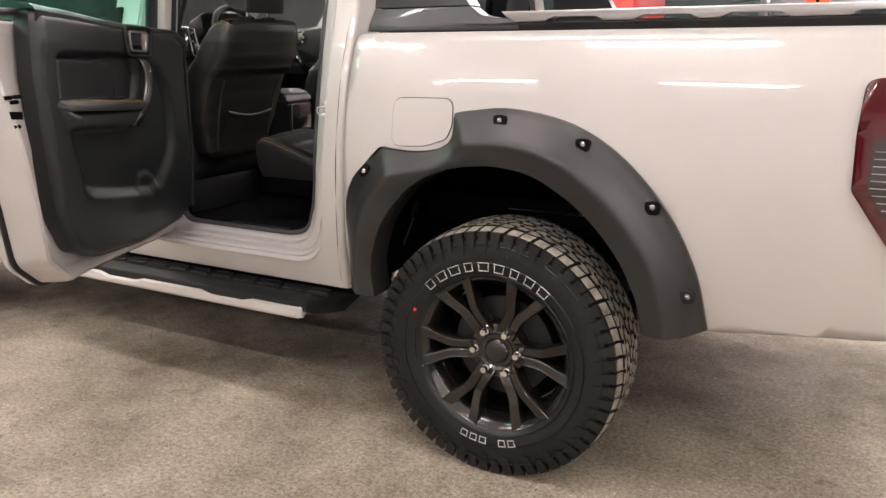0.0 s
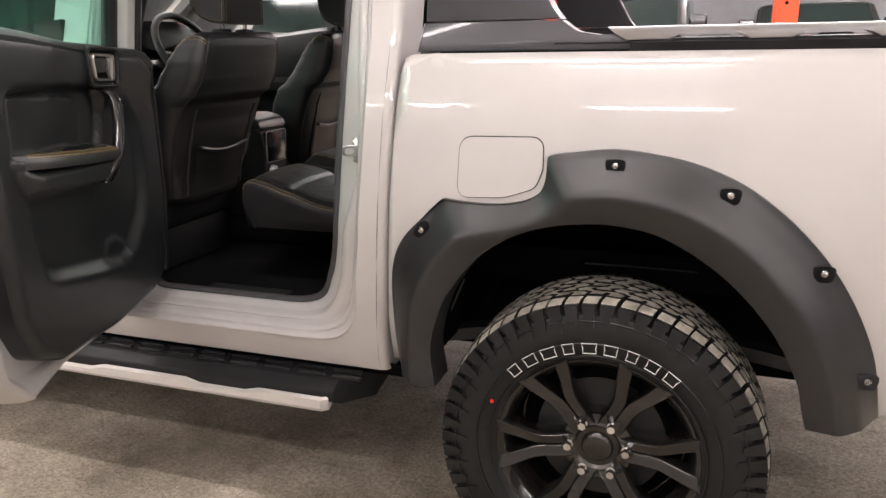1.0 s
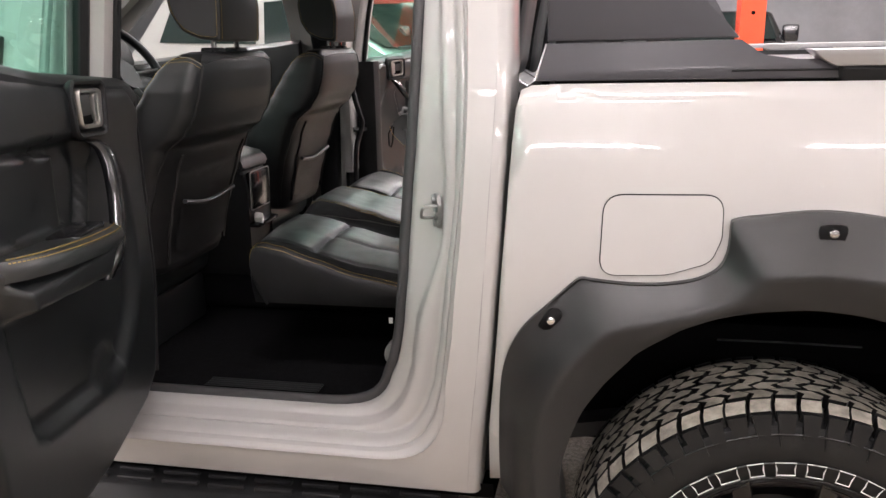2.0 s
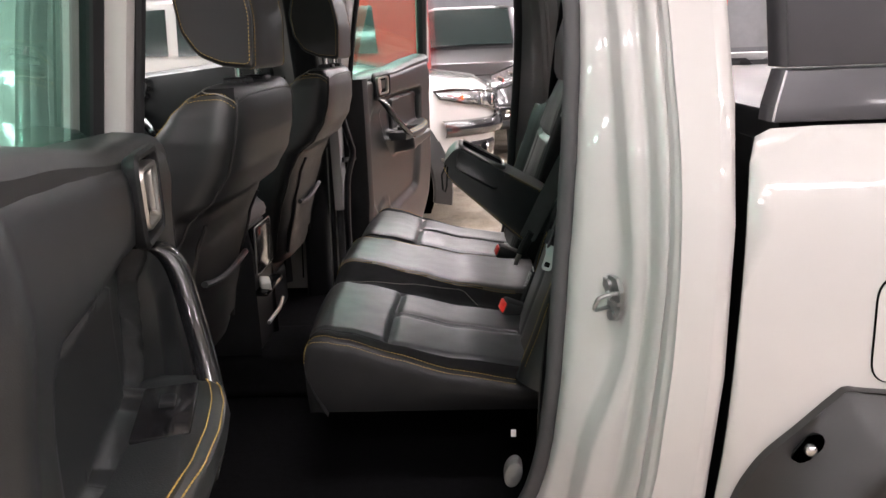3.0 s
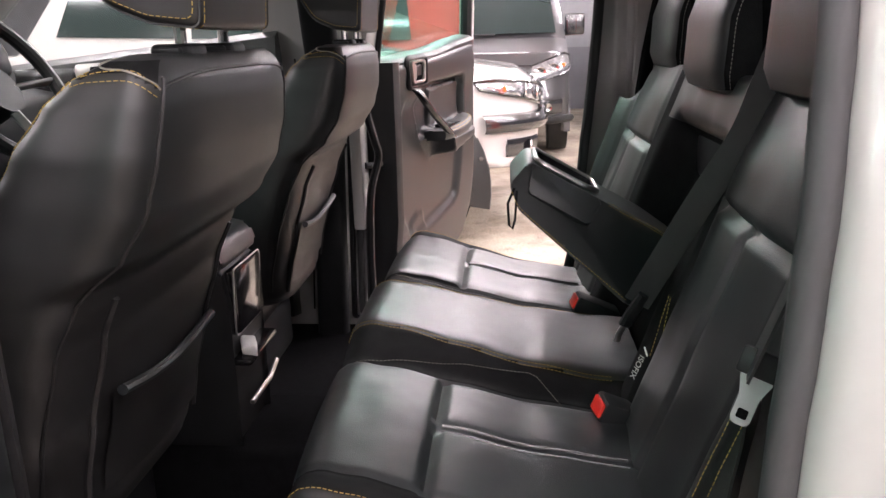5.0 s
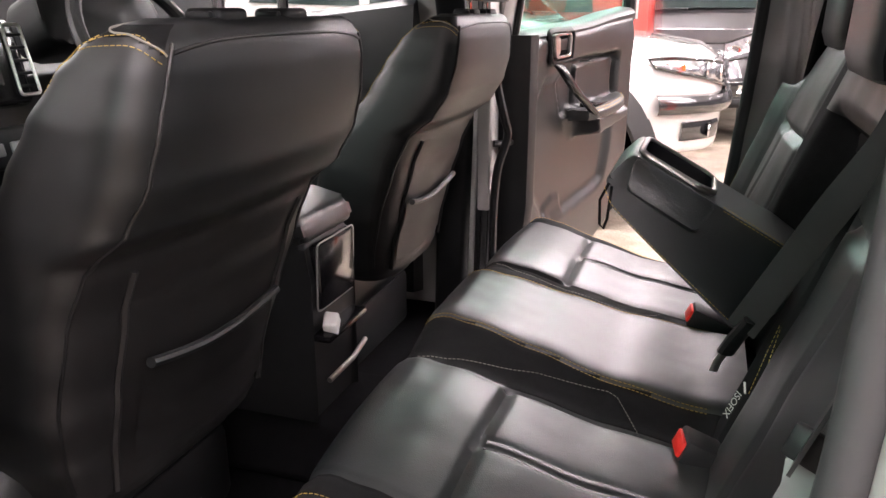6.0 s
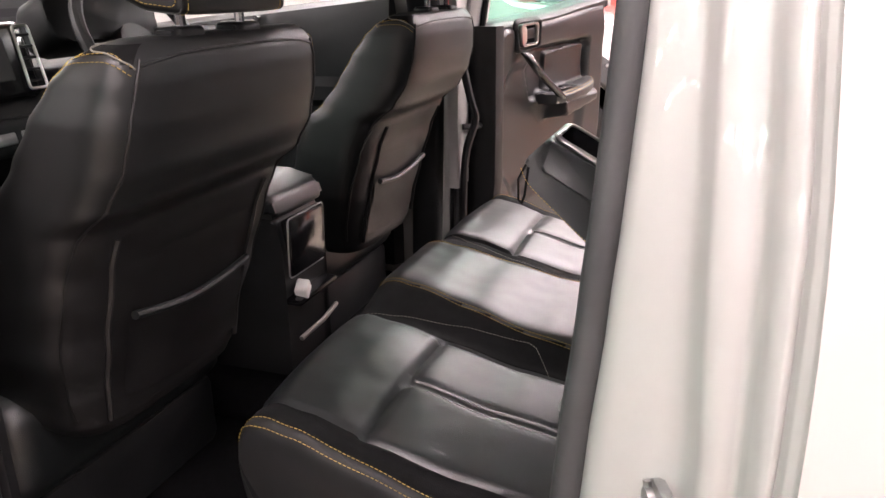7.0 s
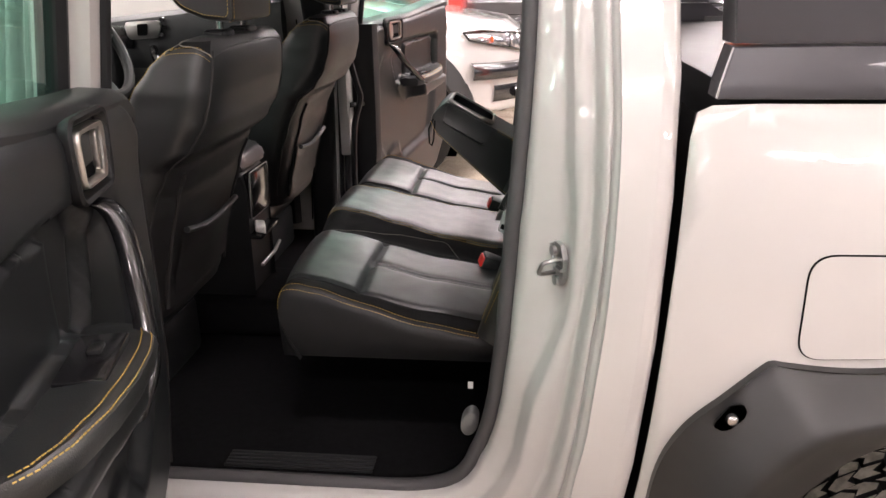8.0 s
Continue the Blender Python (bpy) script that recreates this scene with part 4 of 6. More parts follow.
    d = part("dashboard", bm, TRIM, truck, "black soft plastic dashboard with centre display")
    bm = bmesh.new()
    m = pose(-2.135, .82, 1.298, 0, -12, 0)
    box(bm, -.02, .03, -.16, .16, -.085, .085, .02, 3, m)
    part("centre_panel", bm, GLOSSB, d)
    bm = bmesh.new()
    box(bm, .030, .034, -.088, .088, -.045, .062, .004, 1, m)
    part("display", bm, SCREEN, d, "dark centre display")
    for y in (-.143, .143):
        bm = bmesh.new()
        tube(bm, [m @ Vector((.032, y + u, v)) for u, v in rounded([(-.024, -.066), (.024, -.066), (.020, .070), (-.020, .070)], .008, 3)], .0035, 6, True)
        av = part("air_vent", bm, SATIN, d, "satin vent frame with dark slats")
        for k in range(5):
            bm = bmesh.new()
            box(bm, .024, .034, y - .020, y + .020, -.052 + k * .025, -.046 + k * .025, .002, 1, m)
            part("vent_slat", bm, TRIM, av)
    bm = bmesh.new()
    box(bm, -.02, .05, -.13, .13, -.20, -.12, .02, 3, m)
    part("control_panel", bm, TRIM, d)
    bm = bmesh.new()
    for k in range(3):
        box(bm, .048, .054, -.09 + k * .065, -.04 + k * .065, -.175, -.15, .004, 2, m)
    part("control_button", bm, SILVERP, d)
    bm = bmesh.new()
    m2 = pose(-2.20, 1.215, 1.345, 0, -20, 0)
    prism(bm, rounded([(-.19, -.06), (.19, -.06), (.17, .07), (-.17, .07)], .05), lambda u, v: m2 @ Vector((0, u, v)), m2.to_3x3() @ Vector((.10, 0, .01)), .01)
    part("instrument_hood", bm, TRIM, d)
    m3 = pose(-2.03, 1.25, 1.32, 0, 60, 0)
    bm = bmesh.new()
    tube(bm, [m3 @ Vector((.185 * math.cos(t), .185 * math.sin(t), 0)) for t in [2 * math.pi * k / 40 for k in range(40)]], .016, 10, True)
    sw = part("steering_wheel", bm, LEATHER2, truck, "black leather steering wheel with silver spokes")
    bm = bmesh.new()
    for a in (0, 180, 90):
        t = radians(a)
        tube(bm, [m3 @ Vector((.05 * math.cos(t - 1.57), .05 * math.sin(t - 1.57), -.02)), m3 @ Vector((.175 * math.cos(t - 1.57), .175 * math.sin(t - 1.57), 0))], .011, 8, flat=.6)
    part("wheel_spoke", bm, BELTM, sw)
    bm = bmesh.new()
    tube(bm, [m3 @ Vector((0, 0, -.01)), m3 @ Vector((0, 0, -.04)), m3 @ Vector((0, 0, -.25))], .06, 16)
    part("airbag_boss", bm, TRIM, sw)


cab()


# ---- seats ----
def grid_skin(bm, P, na, nb, pick=lambda i, j: 0):
    vs = [[bm.verts.new(P(i, j)) for j in range(nb)] for i in range(na)]
    for i in range(na - 1):
        for j in range(nb - 1):
            bm.faces.new((vs[i][j], vs[i][j + 1], vs[i + 1][j + 1], vs[i + 1][j])).material_index = pick(i, j)
    return vs


def carve(ob, bm):
    """Cuts a closed shape out of a mesh for good."""
    bmesh.ops.recalc_face_normals(bm, faces=bm.faces)
    if bm.calc_volume(signed=True) < 0:
        bmesh.ops.reverse_faces(bm, faces=bm.faces)
    me = bpy.data.meshes.new("carve")
    bm.to_mesh(me)
    bm.free()
    c = bpy.data.objects.new("carve", me)
    scene.collection.objects.link(c)
    md = ob.modifiers.new("carve", "BOOLEAN")
    md.operation, md.object, md.solver = "DIFFERENCE", c, "FAST"
    bpy.context.view_layer.update()
    got = bpy.data.meshes.new_from_object(ob.evaluated_get(bpy.context.evaluated_depsgraph_get()))
    ob.modifiers.clear()
    ob.data = got
    bpy.data.objects.remove(c)


def groove(d, width, depth):
    return -depth * math.exp(-(d / width) ** 2)


BC, BB = 0.887, 0.925  # middle of the cushion and of the backrest
WEDGE = [(-1.20, .238), (-1.15, .214), (-1.10, .192), (-1.0, .166), (-.905, .153)]


def nose_x(x):
    """The cushion's front swells forward past the cross seam."""
    return x - .018 * max(0, min(1.1, (-1.02 - x) / .155)) ** 1.5


def middle_u(x):
    """Half the middle seat's width, which grows towards the backrest."""
    return .108 + .034 * ease(x, -1.20, -.76)


def cushion_z(x, y):
    u = abs(y - BC)
    z = lerp_tab([(-1.18, .950), (-1.10, .934), (-1.02, .911), (-.9, .882), (-.78, .864), (-.70, .860)], x)[0]
    # the middle seat stands proud, with a dark valley beside it
    z += .020 * (1 - ease(u, middle_u(x) - .03, .185)) - .008 * math.exp(-((u - .200) / .022) ** 2)
    # the outer border falls away towards the backrest
    z -= .030 * ease(u, .50, .565) * ease(x, -1.16, -.80)
    if .2175 < u < .514:
        if x > -1.03:
            z -= .004
            z += groove(u - .366, .010, .006)
        z += groove(x + 1.030, .0055, .011)
        z += .006 * math.sin(math.pi * (u - .2175) / .2965)
    z += groove(u - .2175, .005, .006) + groove(u - .514, .005, .005)
    z += groove(u - middle_u(x), .004, .003)
    z += .0016 * noise.noise((x * 12, y * 12, 3.0)) + .0008 * noise.noise((x * 38, y * 30, 8.0))
    return z


def rear_bench():
    A = [(-1.142, 1.0), (-1.160, .75), (-1.173, .5), (-1.177, .32), (-1.175, .19), (-1.169, .09), (-1.158, .03), (-1.145, .005)]
    A += [(-1.135 + .0065 * i, 0) for i in range(65)]
    B = [(.340, 1.0), (.328, .75), (.321, .5), (.319, .30), (.321, .16), (.327, .06), (.336, .015)]
    B = B + [(.343 + .0065 * i, 0) for i in range(171) if .343 + .0065 * i < 2 * BC - .343] + [(2 * BC - y, d) for y, d in B[::-1]]
    FOOT = .785

    def skin(x, y, da, db, lift=0.0):
        zt = cushion_z(max(x, -1.14), min(max(y, .348), 2 * BC - .348))
        d = (da ** 3 + db ** 3) ** (1 / 3) if da or db else 0
        uu = abs(y - BC) / .577
        back = .020 * uu ** 3 * max(0, (-1.05 - x) / .13) if x < -1.05 else 0
        return Vector((nose_x(x) + back, y, zt - min(d, 1.0) * (zt - FOOT) + lift))

    def P(i, j):
        return skin(A[i][0], B[j][0], A[i][1], B[j][1])

    def pick(i, j):
        u, x = abs(B[j][0] - BC), A[i][0]
        if B[j][1] > .05:
            return 2
        if u > .514 and B[j][1] < .1:
            return 1
        if middle_u(x) + .003 < u < .2175 and A[i][1] < .2:
            return 1
        return 0
    bm = bmesh.new()
    grid_skin(bm, P, len(A), len(B), pick)
    bench = part("rear_bench", bm, LEATHER, truck, "black leather rear bench with yellow stitching and folded armrest", 60, [LEATHER, KNIT, TRIM])

    def surf(x, y, lift=.0012):
        return skin(x, y, 0, 0, lift)
    # double rows along the outer borders, down over the front corner
    edge = [(.319, .30), (.321, .16), (.327, .06), (.336, .015), (.345, 0)]
    bm = bmesh.new()
    for e in (.3265, .3375):
        for sg in (-1, 1):
            y = BC + sg * (BC - e)
            db = lerp_tab(edge, e)[0]
            down = [skin(x, y, da, db) + Vector((-.001, -sg * -.0012, .0006)) for x, da in A[1:8]]
            dashes(bm, down + [skin(-1.135 + .02 * k, y, 0, db, .0012) + Vector((0, sg * .0010, 0)) for k in range(18)])
    # double rows along the middle seat
    for du in (-.004, .0035):
        for sg in (-1, 1):
            along = lambda x: BC + sg * (middle_u(x) + du)
            dashes(bm, [skin(x, along(x), da, 0, .0008) + Vector((-.001, 0, 0)) for x, da in A[3:8]] + [surf(x, along(x)) for x in [-1.135 + .02 * k for k in range(19)]])
    part("cushion_stitching", bm, STITCH, bench, "yellow double stitching")["kind"] = "stuff"
    # a paler thread round the sunken wedge
    bm = bmesh.new()
    for sg in (-1, 1):
        arc = [(x, lerp_tab(WEDGE, x)[0]) for x in [-1.150 + .0163 * k for k in range(16)]] + [(-.892, .160), (-.878, .180), (-.866, .200), (-.858, .2155)]
        dashes(bm, [surf(x, BC + sg * u) for x, u in arc])
    part("wedge_stitching", bm, GSTITCH, bench, "pale stitching round a sunken wedge")["kind"] = "stuff"
    # piping along the long seams
    for s in (-1, 1):
        bm = bmesh.new()
        for du in (-.009, .009):
            tube(bm, [surf(-1.022 + .03 * k, BC + s * (.366 + du), -.001) for k in range(9)], .0032, 6)
        part("seam_piping", bm, LEATHER, bench)
    # backrest
    t, n = Vector((.334, 0, .943)), Vector((-.943, 0, .334))
    o = Vector((-.765, 0, .86))

    def depth(h, y):
        u = abs(y - BB)
        d = .014 * math.exp(-((u - .425) / .12) ** 2) + .032 * math.exp(-((u - .632) / .045) ** 2)
        d *= min(1, max(0, (.50 - h) / .10)) if h > .40 else 1
        if .265 < u < .565:
            d += groove(h - .335, .007, .012)
            if h < .335:
                d += groove(u - .425, .007, .007)
        d += groove(u - .265, .008, .009) + groove(u - .570, .008, .009)
        w = 1 / (1 + math.exp((u - .168) / .006))
        d -= .075 * w * (1 / (1 + math.exp((h - .40) / .008)))
        d += .0025 * noise.noise((h * 13, y * 13, 9.0))
        return d
    hs = [(0, 0)] + [(.0075 * i, 0) for i in range(1, 67)] + [(.503, -.006), (.508, -.02), (.509, -.05), (.50, -.09)]
    ys = [(.262, -.14), (.256, -.10), (.254, -.06), (.257, -.03), (.264, -.012), (.275, -.003)] + [(.283 + .0085 * i, 0) for i in range(151)]
    ys = ys + [(2 * BB - y, d) for y, d in ys[5::-1]]

    def Q(i, j):
        (h, dh), (y, dy) = hs[i], ys[j]
        hh = h
        u = abs(y - BB)
        if h > .40:
            hh = h - max(0, (u - .52)) * 1.1 * (h - .40) / .10
        return o + t * hh + n * (depth(h, y) + dh + dy) + Vector((0, y, 0))

    def pk(i, j):
        u = abs(ys[j][0] - BB)
        return 1 if u < .20 and hs[i][0] < .40 or .205 < u < .262 else 0
    bm = bmesh.new()
    grid_skin(bm, Q, len(hs), len(ys), pk)
    back = part("bench_backrest", bm, LEATHER, truck, "black leather rear backrest", 60, [LEATHER, KNIT])

    def bs(h, y, lift=.0012):
        return o + t * h + n * (depth(h, y) + lift) + Vector((0, y, 0))
    bm = bmesh.new()
    for u in (.634, .648):
        for s in (-1, 1):
            dashes(bm, [bs(.03 + .02 * k, BB + s * u, .001 if u < .64 else -.0015) for k in range(11)])
    for s in (-1, 1):
        for dy in (0, .011):
            dashes(bm, [bs(h, BB + s * (.268 - y - dy)) for h, y in ((.095, .0), (.12, .003), (.15, .010), (.185, .022))])
    part("backrest_stitching", bm, STITCH, back, "yellow double stitching")["kind"] = "stuff"
    # head restraints
    for y, w, zb, x in ((.49, .135, 1.322, -.580), (BB, .125, 1.305, -.580), (2 * BB - .49, .130, 1.322, -.560)):
        bm = bmesh.new()
        loops = []
        for k, (z, hw, hd, dx) in enumerate(((0, w * .84, .034, .0), (.006, w * .93, .046, -.002), (.03, w, .054, -.006), (.11, w, .058, -.012), (.18, w * .97, .052, -.006), (.215, w * .90, .040, .004), (.228, w * .7, .018, .01))):
            loops.append([Vector((x + dx + .33 * z * .5, y, zb + z)) + Vector((*sup(hd, hw, 2 * math.pi * q / 40, 5.5), 0)) for q in range(40)])
        rings(bm, loops, True)
        bmesh.ops.recalc_face_normals(bm, faces=bm.faces)
        for fc in bm.faces:
            fc.material_index = 1 if abs(fc.normal.y) > .75 else 0
        h = part("rear_headrest", bm, LEATHER, truck, "black leather rear head restraint with knit flanks", 35, [LEATHER, KNIT])
        for sg in (-1, 1):
            bm = bmesh.new()
            P = [Vector((x + dx + .33 * z * .5 - hd * .62, y + sg * (hw + .0006), zb + z)) for z, hw, hd, dx in [(zz, *lerp_tab([(0, w * .84, .034, .0), (.006, w * .93, .046, -.002), (.03, w, .054, -.006), (.11, w, .058, -.012), (.18, w * .97, .052, -.006), (.215, w * .90, .040, .004)], zz)) for zz in [.008 + .01 * k for k in range(20)]]]
            dashes(bm, P, r=.0005)
            part("headrest_thread", bm, GSTITCH, h)["kind"] = "stuff"
        bm = bmesh.new()
        for dy in (-.05, .05):
            tube(bm, [(x + .012, y + dy, zb + .01), (x - .004, y + dy, zb - .06)], .006, 8)
        part("headrest_post", bm, GLOSSB, h)
    # armrest, tilted out of the backrest
    bm = bmesh.new()
    out = rounded([(-.930, 1.174), (-.898, 1.205), (-.70, 1.095), (-.64, 1.052), (-.735, .975), (-.915, 1.138)], [.012, .012, .05, .01, .03, .022], 5)
    prism(bm, out, lambda u, v: Vector((u, .690, v)), (0, .235, 0), .007, 2)
    for v in bm.verts:
        if v.co.y < .76:
            v.co.y += .72 * max(0, min(.085, (v.co - Vector((-.917, 0, 1.120))).dot(Vector((.486, 0, .874))) + (v.co.x + .917) * .25))
    arm = part("rear_armrest", bm, LEATHER, truck, "black leather centre armrest with cup holder and pull strap")
    tx = Vector((.874, 0, -.486))
    nz = Vector((.486, 0, .874))
    q0 = Vector((-.890, .8075, 1.2015))
    bm = bmesh.new()
    ring = [q0 + tx * a + Vector((0, b, 0)) + nz * .004 for a, b in rounded([(.0, -.040), (.0, .085), (.115, .085), (.115, -.02), (.090, -.040)], .020, 5)]
    tube(bm, ring, .0048, 8, True, flat=.8)
    part("cup_surround", bm, SATIN, arm, "satin silver cup holder surround")
    cc = q0 + tx * .057 + Vector((0, .012, 0))
    inner = [cc + (p - nz * .004 - cc) * .95 for p in ring]
    bm = bmesh.new()
    rings(bm, [[p + nz * dz for p in inner] for dz in (.03, -.036)], True)
    carve(arm, bm)
    bm = bmesh.new()
    rings(bm, [[cc + (p - cc) * k + nz * dz for p in inner] for dz, k in ((.004, .99), (-.012, .985), (-.030, .95), (-.0345, .85), (-.035, .05))], True, False, True)
    part("cup_well", bm, GLOSSB, arm)
    sd = (nz * -1 + Vector((0, -.72, 0))).normalized()
    fn = sd.cross(tx).normalized()
    fn = fn if fn.z > 0 else -fn
    c0 = q0 + Vector((0, -.0535, 0))
    bm = bmesh.new()
    prism(bm, rounded([(-.002, .004), (.122, .004), (.118, .052), (.010, .052)], .008, 4), lambda u, v: c0 + tx * u + sd * v - fn * .006, fn * .010, .003, 3)
    part("armrest_lid", bm, LEATHER, arm)
    bm = bmesh.new()
    dashes(bm, [Vector((p.x, .6885, p.y)) for p in spline([(-.926, 1.170, 0), (-.916, 1.148, 0), (-.89, 1.122, 0), (-.83, 1.068, 0), (-.75, .998, 0)], 14)])
    for dd in (0, .008):
        dashes(bm, [Vector((p.x, .744 + dd, p.y - .003 + dd * .4)) for p in spline([(-.775, 1.1385, 0), (-.74, 1.119, 0), (-.70, 1.096, 0), (-.66, 1.068, 0)], 8)])
    part("armrest_stitching", bm, STITCH, arm)["kind"] = "stuff"
    bm = bmesh.new()
    tube(bm, [Vector(p) for p in ((-.922, .705, 1.172), (-.932, .697, 1.150), (-.930, .692, 1.118), (-.925, .692, 1.112), (-.921, .695, 1.125), (-.918, .705, 1.168))], .0020, 6)
    part("pull_strap", bm, KNIT, arm)
    arm.location = (-.004, .070, .003)
    # belts
    def strap(name, pts, w, wdir, label):
        bm = bmesh.new()
        P = spline(pts, 24)
        wd = Vector(wdir).normalized() * w / 2
        d = Vector((-.0012, 0, .0006))
        rings(bm, [[p - wd - d, p + wd - d, p + wd + d, p - wd + d] for p in P], True)
        return part(name, bm, STRAP, truck, label)
    strap("seat_belt", [(-.592, .61, 1.43), (-.600, .62, 1.39), (-.615, .64, 1.325), (-.632, .655, 1.262), (-.671, .67, 1.185), (-.708, .692, 1.102), (-.748, .712, 1.014)], .036, (.80, -.45, -.35), "black woven seat belt strap")
    strap("seat_belt", [(-.625, .265, 1.50), (-.665, .245, 1.33), (-.715, .228, 1.20), (-.742, .223, 1.13)], .046, (.3, .9, 0), "black woven seat belt strap")
    strap("seat_belt", [(-.730, .238, 1.125), (-.726, .254, 1.06), (-.735, .252, 1.0), (-.75, .245, .85), (-.755, .24, .70)], .046, (.5, .8, 0), "black woven seat belt strap")
    fz = Vector((-.32, -.88, .34)).normalized()
    ux = Vector((.30, 0, 1.0))
    ux = (ux - fz * ux.dot(fz)).normalized()
    uy = fz.cross(ux)
    m = Matrix(((uy.x, fz.x, ux.x, -.743), (uy.y, fz.y, ux.y, .216), (uy.z, fz.z, ux.z, 1.109), (0, 0, 0, 1)))
    bm = bmesh.new()
    m = m @ Matrix.Diagonal((.62, 1, .62, 1))
    box(bm, -.030, .030, -.006, .006, .030, .068, .005, 2, m)
    tg = part("belt_tongue", bm, TRIM, truck, "steel belt tongue in a black sleeve")
    bm = bmesh.new()
    prism(bm, rounded([(-.022, .032), (.022, .032), (.013, .005), (.013, -.034), (-.013, -.034), (-.013, .005)], [.002, .002, .01, .008, .008, .01]), lambda u, v: m @ Vector((u, .001, v)), m.to_3x3() @ Vector((0, .003, 0)), .001, 1)
    part("tongue_plate", bm, BELTM, tg, "bare steel tongue plate")
    bm = bmesh.new()
    prism(bm, rounded([(-.007, -.012), (.007, -.012), (.007, -.025), (-.007, -.025)], .003), lambda u, v: m @ Vector((u, .0042, v)), m.to_3x3() @ Vector((0, .001, 0)))
    part("tongue_slot", bm, UNDER_SHADE, tg)
    bm = bmesh.new()
    tube(bm, [(-.736, .708, 1.03), (-.752, .716, 1.0), (-.762, .718, .978)], .015, 10, flat=.5)
    cl = part("belt_clip", bm, TRIM, truck, "black clip at the end of the middle belt")
    bm = bmesh.new()
    tube(bm, [(-.760, .716, .985), (-.770, .716, .966), (-.774, .715, .952)], .008, 8, flat=.4)
    part("clip_tongue", bm, SATIN, cl)
    for (x, y, z), rz in (((-.782, .652, .866), 10), ((-.782, 1.058, .882), 4)):
        m = pose(x, y, z, 0, 24, rz)
        bm = bmesh.new()
        box(bm, -.028, .06, -.024, .024, -.016, .020, .006, 2, m)
        b = part("belt_buckle", bm, TRIM, truck, "black belt buckle with red release button")
        bm = bmesh.new()
        box(bm, -.032, -.020, -.019, .019, -.009, .014, .003, 2, m)
        part("release_button", bm, REDB, b)
    # belt anchor cover low beside the bench, and a small tag
    bm = bmesh.new()
    rings(bm, [[Vector((-.806 + r * .016 * math.cos(a) + .004 * math.sin(a), .235 - q, .715 + r * .026 * math.sin(a))) for a in [2 * math.pi * k / 20 for k in range(20)]] for r, q in ((1, -.02), (1, .0), (.9, .004), (.5, .007), (.05, .008))], True)
    part("anchor_cover", bm, BELTM, truck, "grey plastic belt anchor cover")
    bm = bmesh.new()
    box(bm, -.809, -.800, .236, .239, .786, .799, .0005, 1)
    part("anchor_tag", bm, WHITE, truck, "small white tag")
    # child seat anchor label, with its word
    cu = bpy.data.curves.new("anchor_word", "FONT")
    cu.body, cu.size, cu.align_x = "ISOFIX", .013, "CENTER"
    tmp = new("anchor_tmp", cu)
    me = bpy.data.meshes.new_from_object(tmp.evaluated_get(bpy.context.evaluated_depsgraph_get()))
    bpy.data.objects.remove(tmp)
    me.materials.append(WHITE)
    w = new("anchor_label", me)
    w.parent = truck
    c = bs(.072, .678, .006)
    ez = (n + Vector((0, -.9, 0))).normalized()
    ex = t * -.985 + Vector((0, .05, 0))
    ex = (ex - ez * ex.dot(ez)).normalized()
    ey = ez.cross(ex)
    c += ez * .006
    w.matrix_basis = Matrix(((ex.x, ey.x, ez.x, c.x), (ex.y, ey.y, ez.y, c.y), (ex.z, ey.z, ez.z, c.z), (0, 0, 0, 1)))
    w["label"] = "small white anchor lettering"
    bm = bmesh.new()
    tube(bm, [bs(.094, .668, .005), bs(.098, .688, .005)], .0014, 6)
    part("anchor_tick", bm, WHITE, back)


rear_bench()

SEATX = [(.835, -1.436, .150, .15), (.845, -1.418, .172, .18), (.865, -1.412, .188, .19), (.92, -1.404, .208, .20), (1.0, -1.384, .234, .20), (1.10, -1.354, .247, .20), (1.165, -1.326, .248, .20), (1.20, -1.281, .247, .20), (1.25, -1.252, .242, .188), (1.30, -1.240, .236, .167), (1.342, -1.238, .227, .136), (1.366, -1.241, .217, .106), (1.381, -1.249, .202, .070), (1.389, -1.258, .175, .040)]


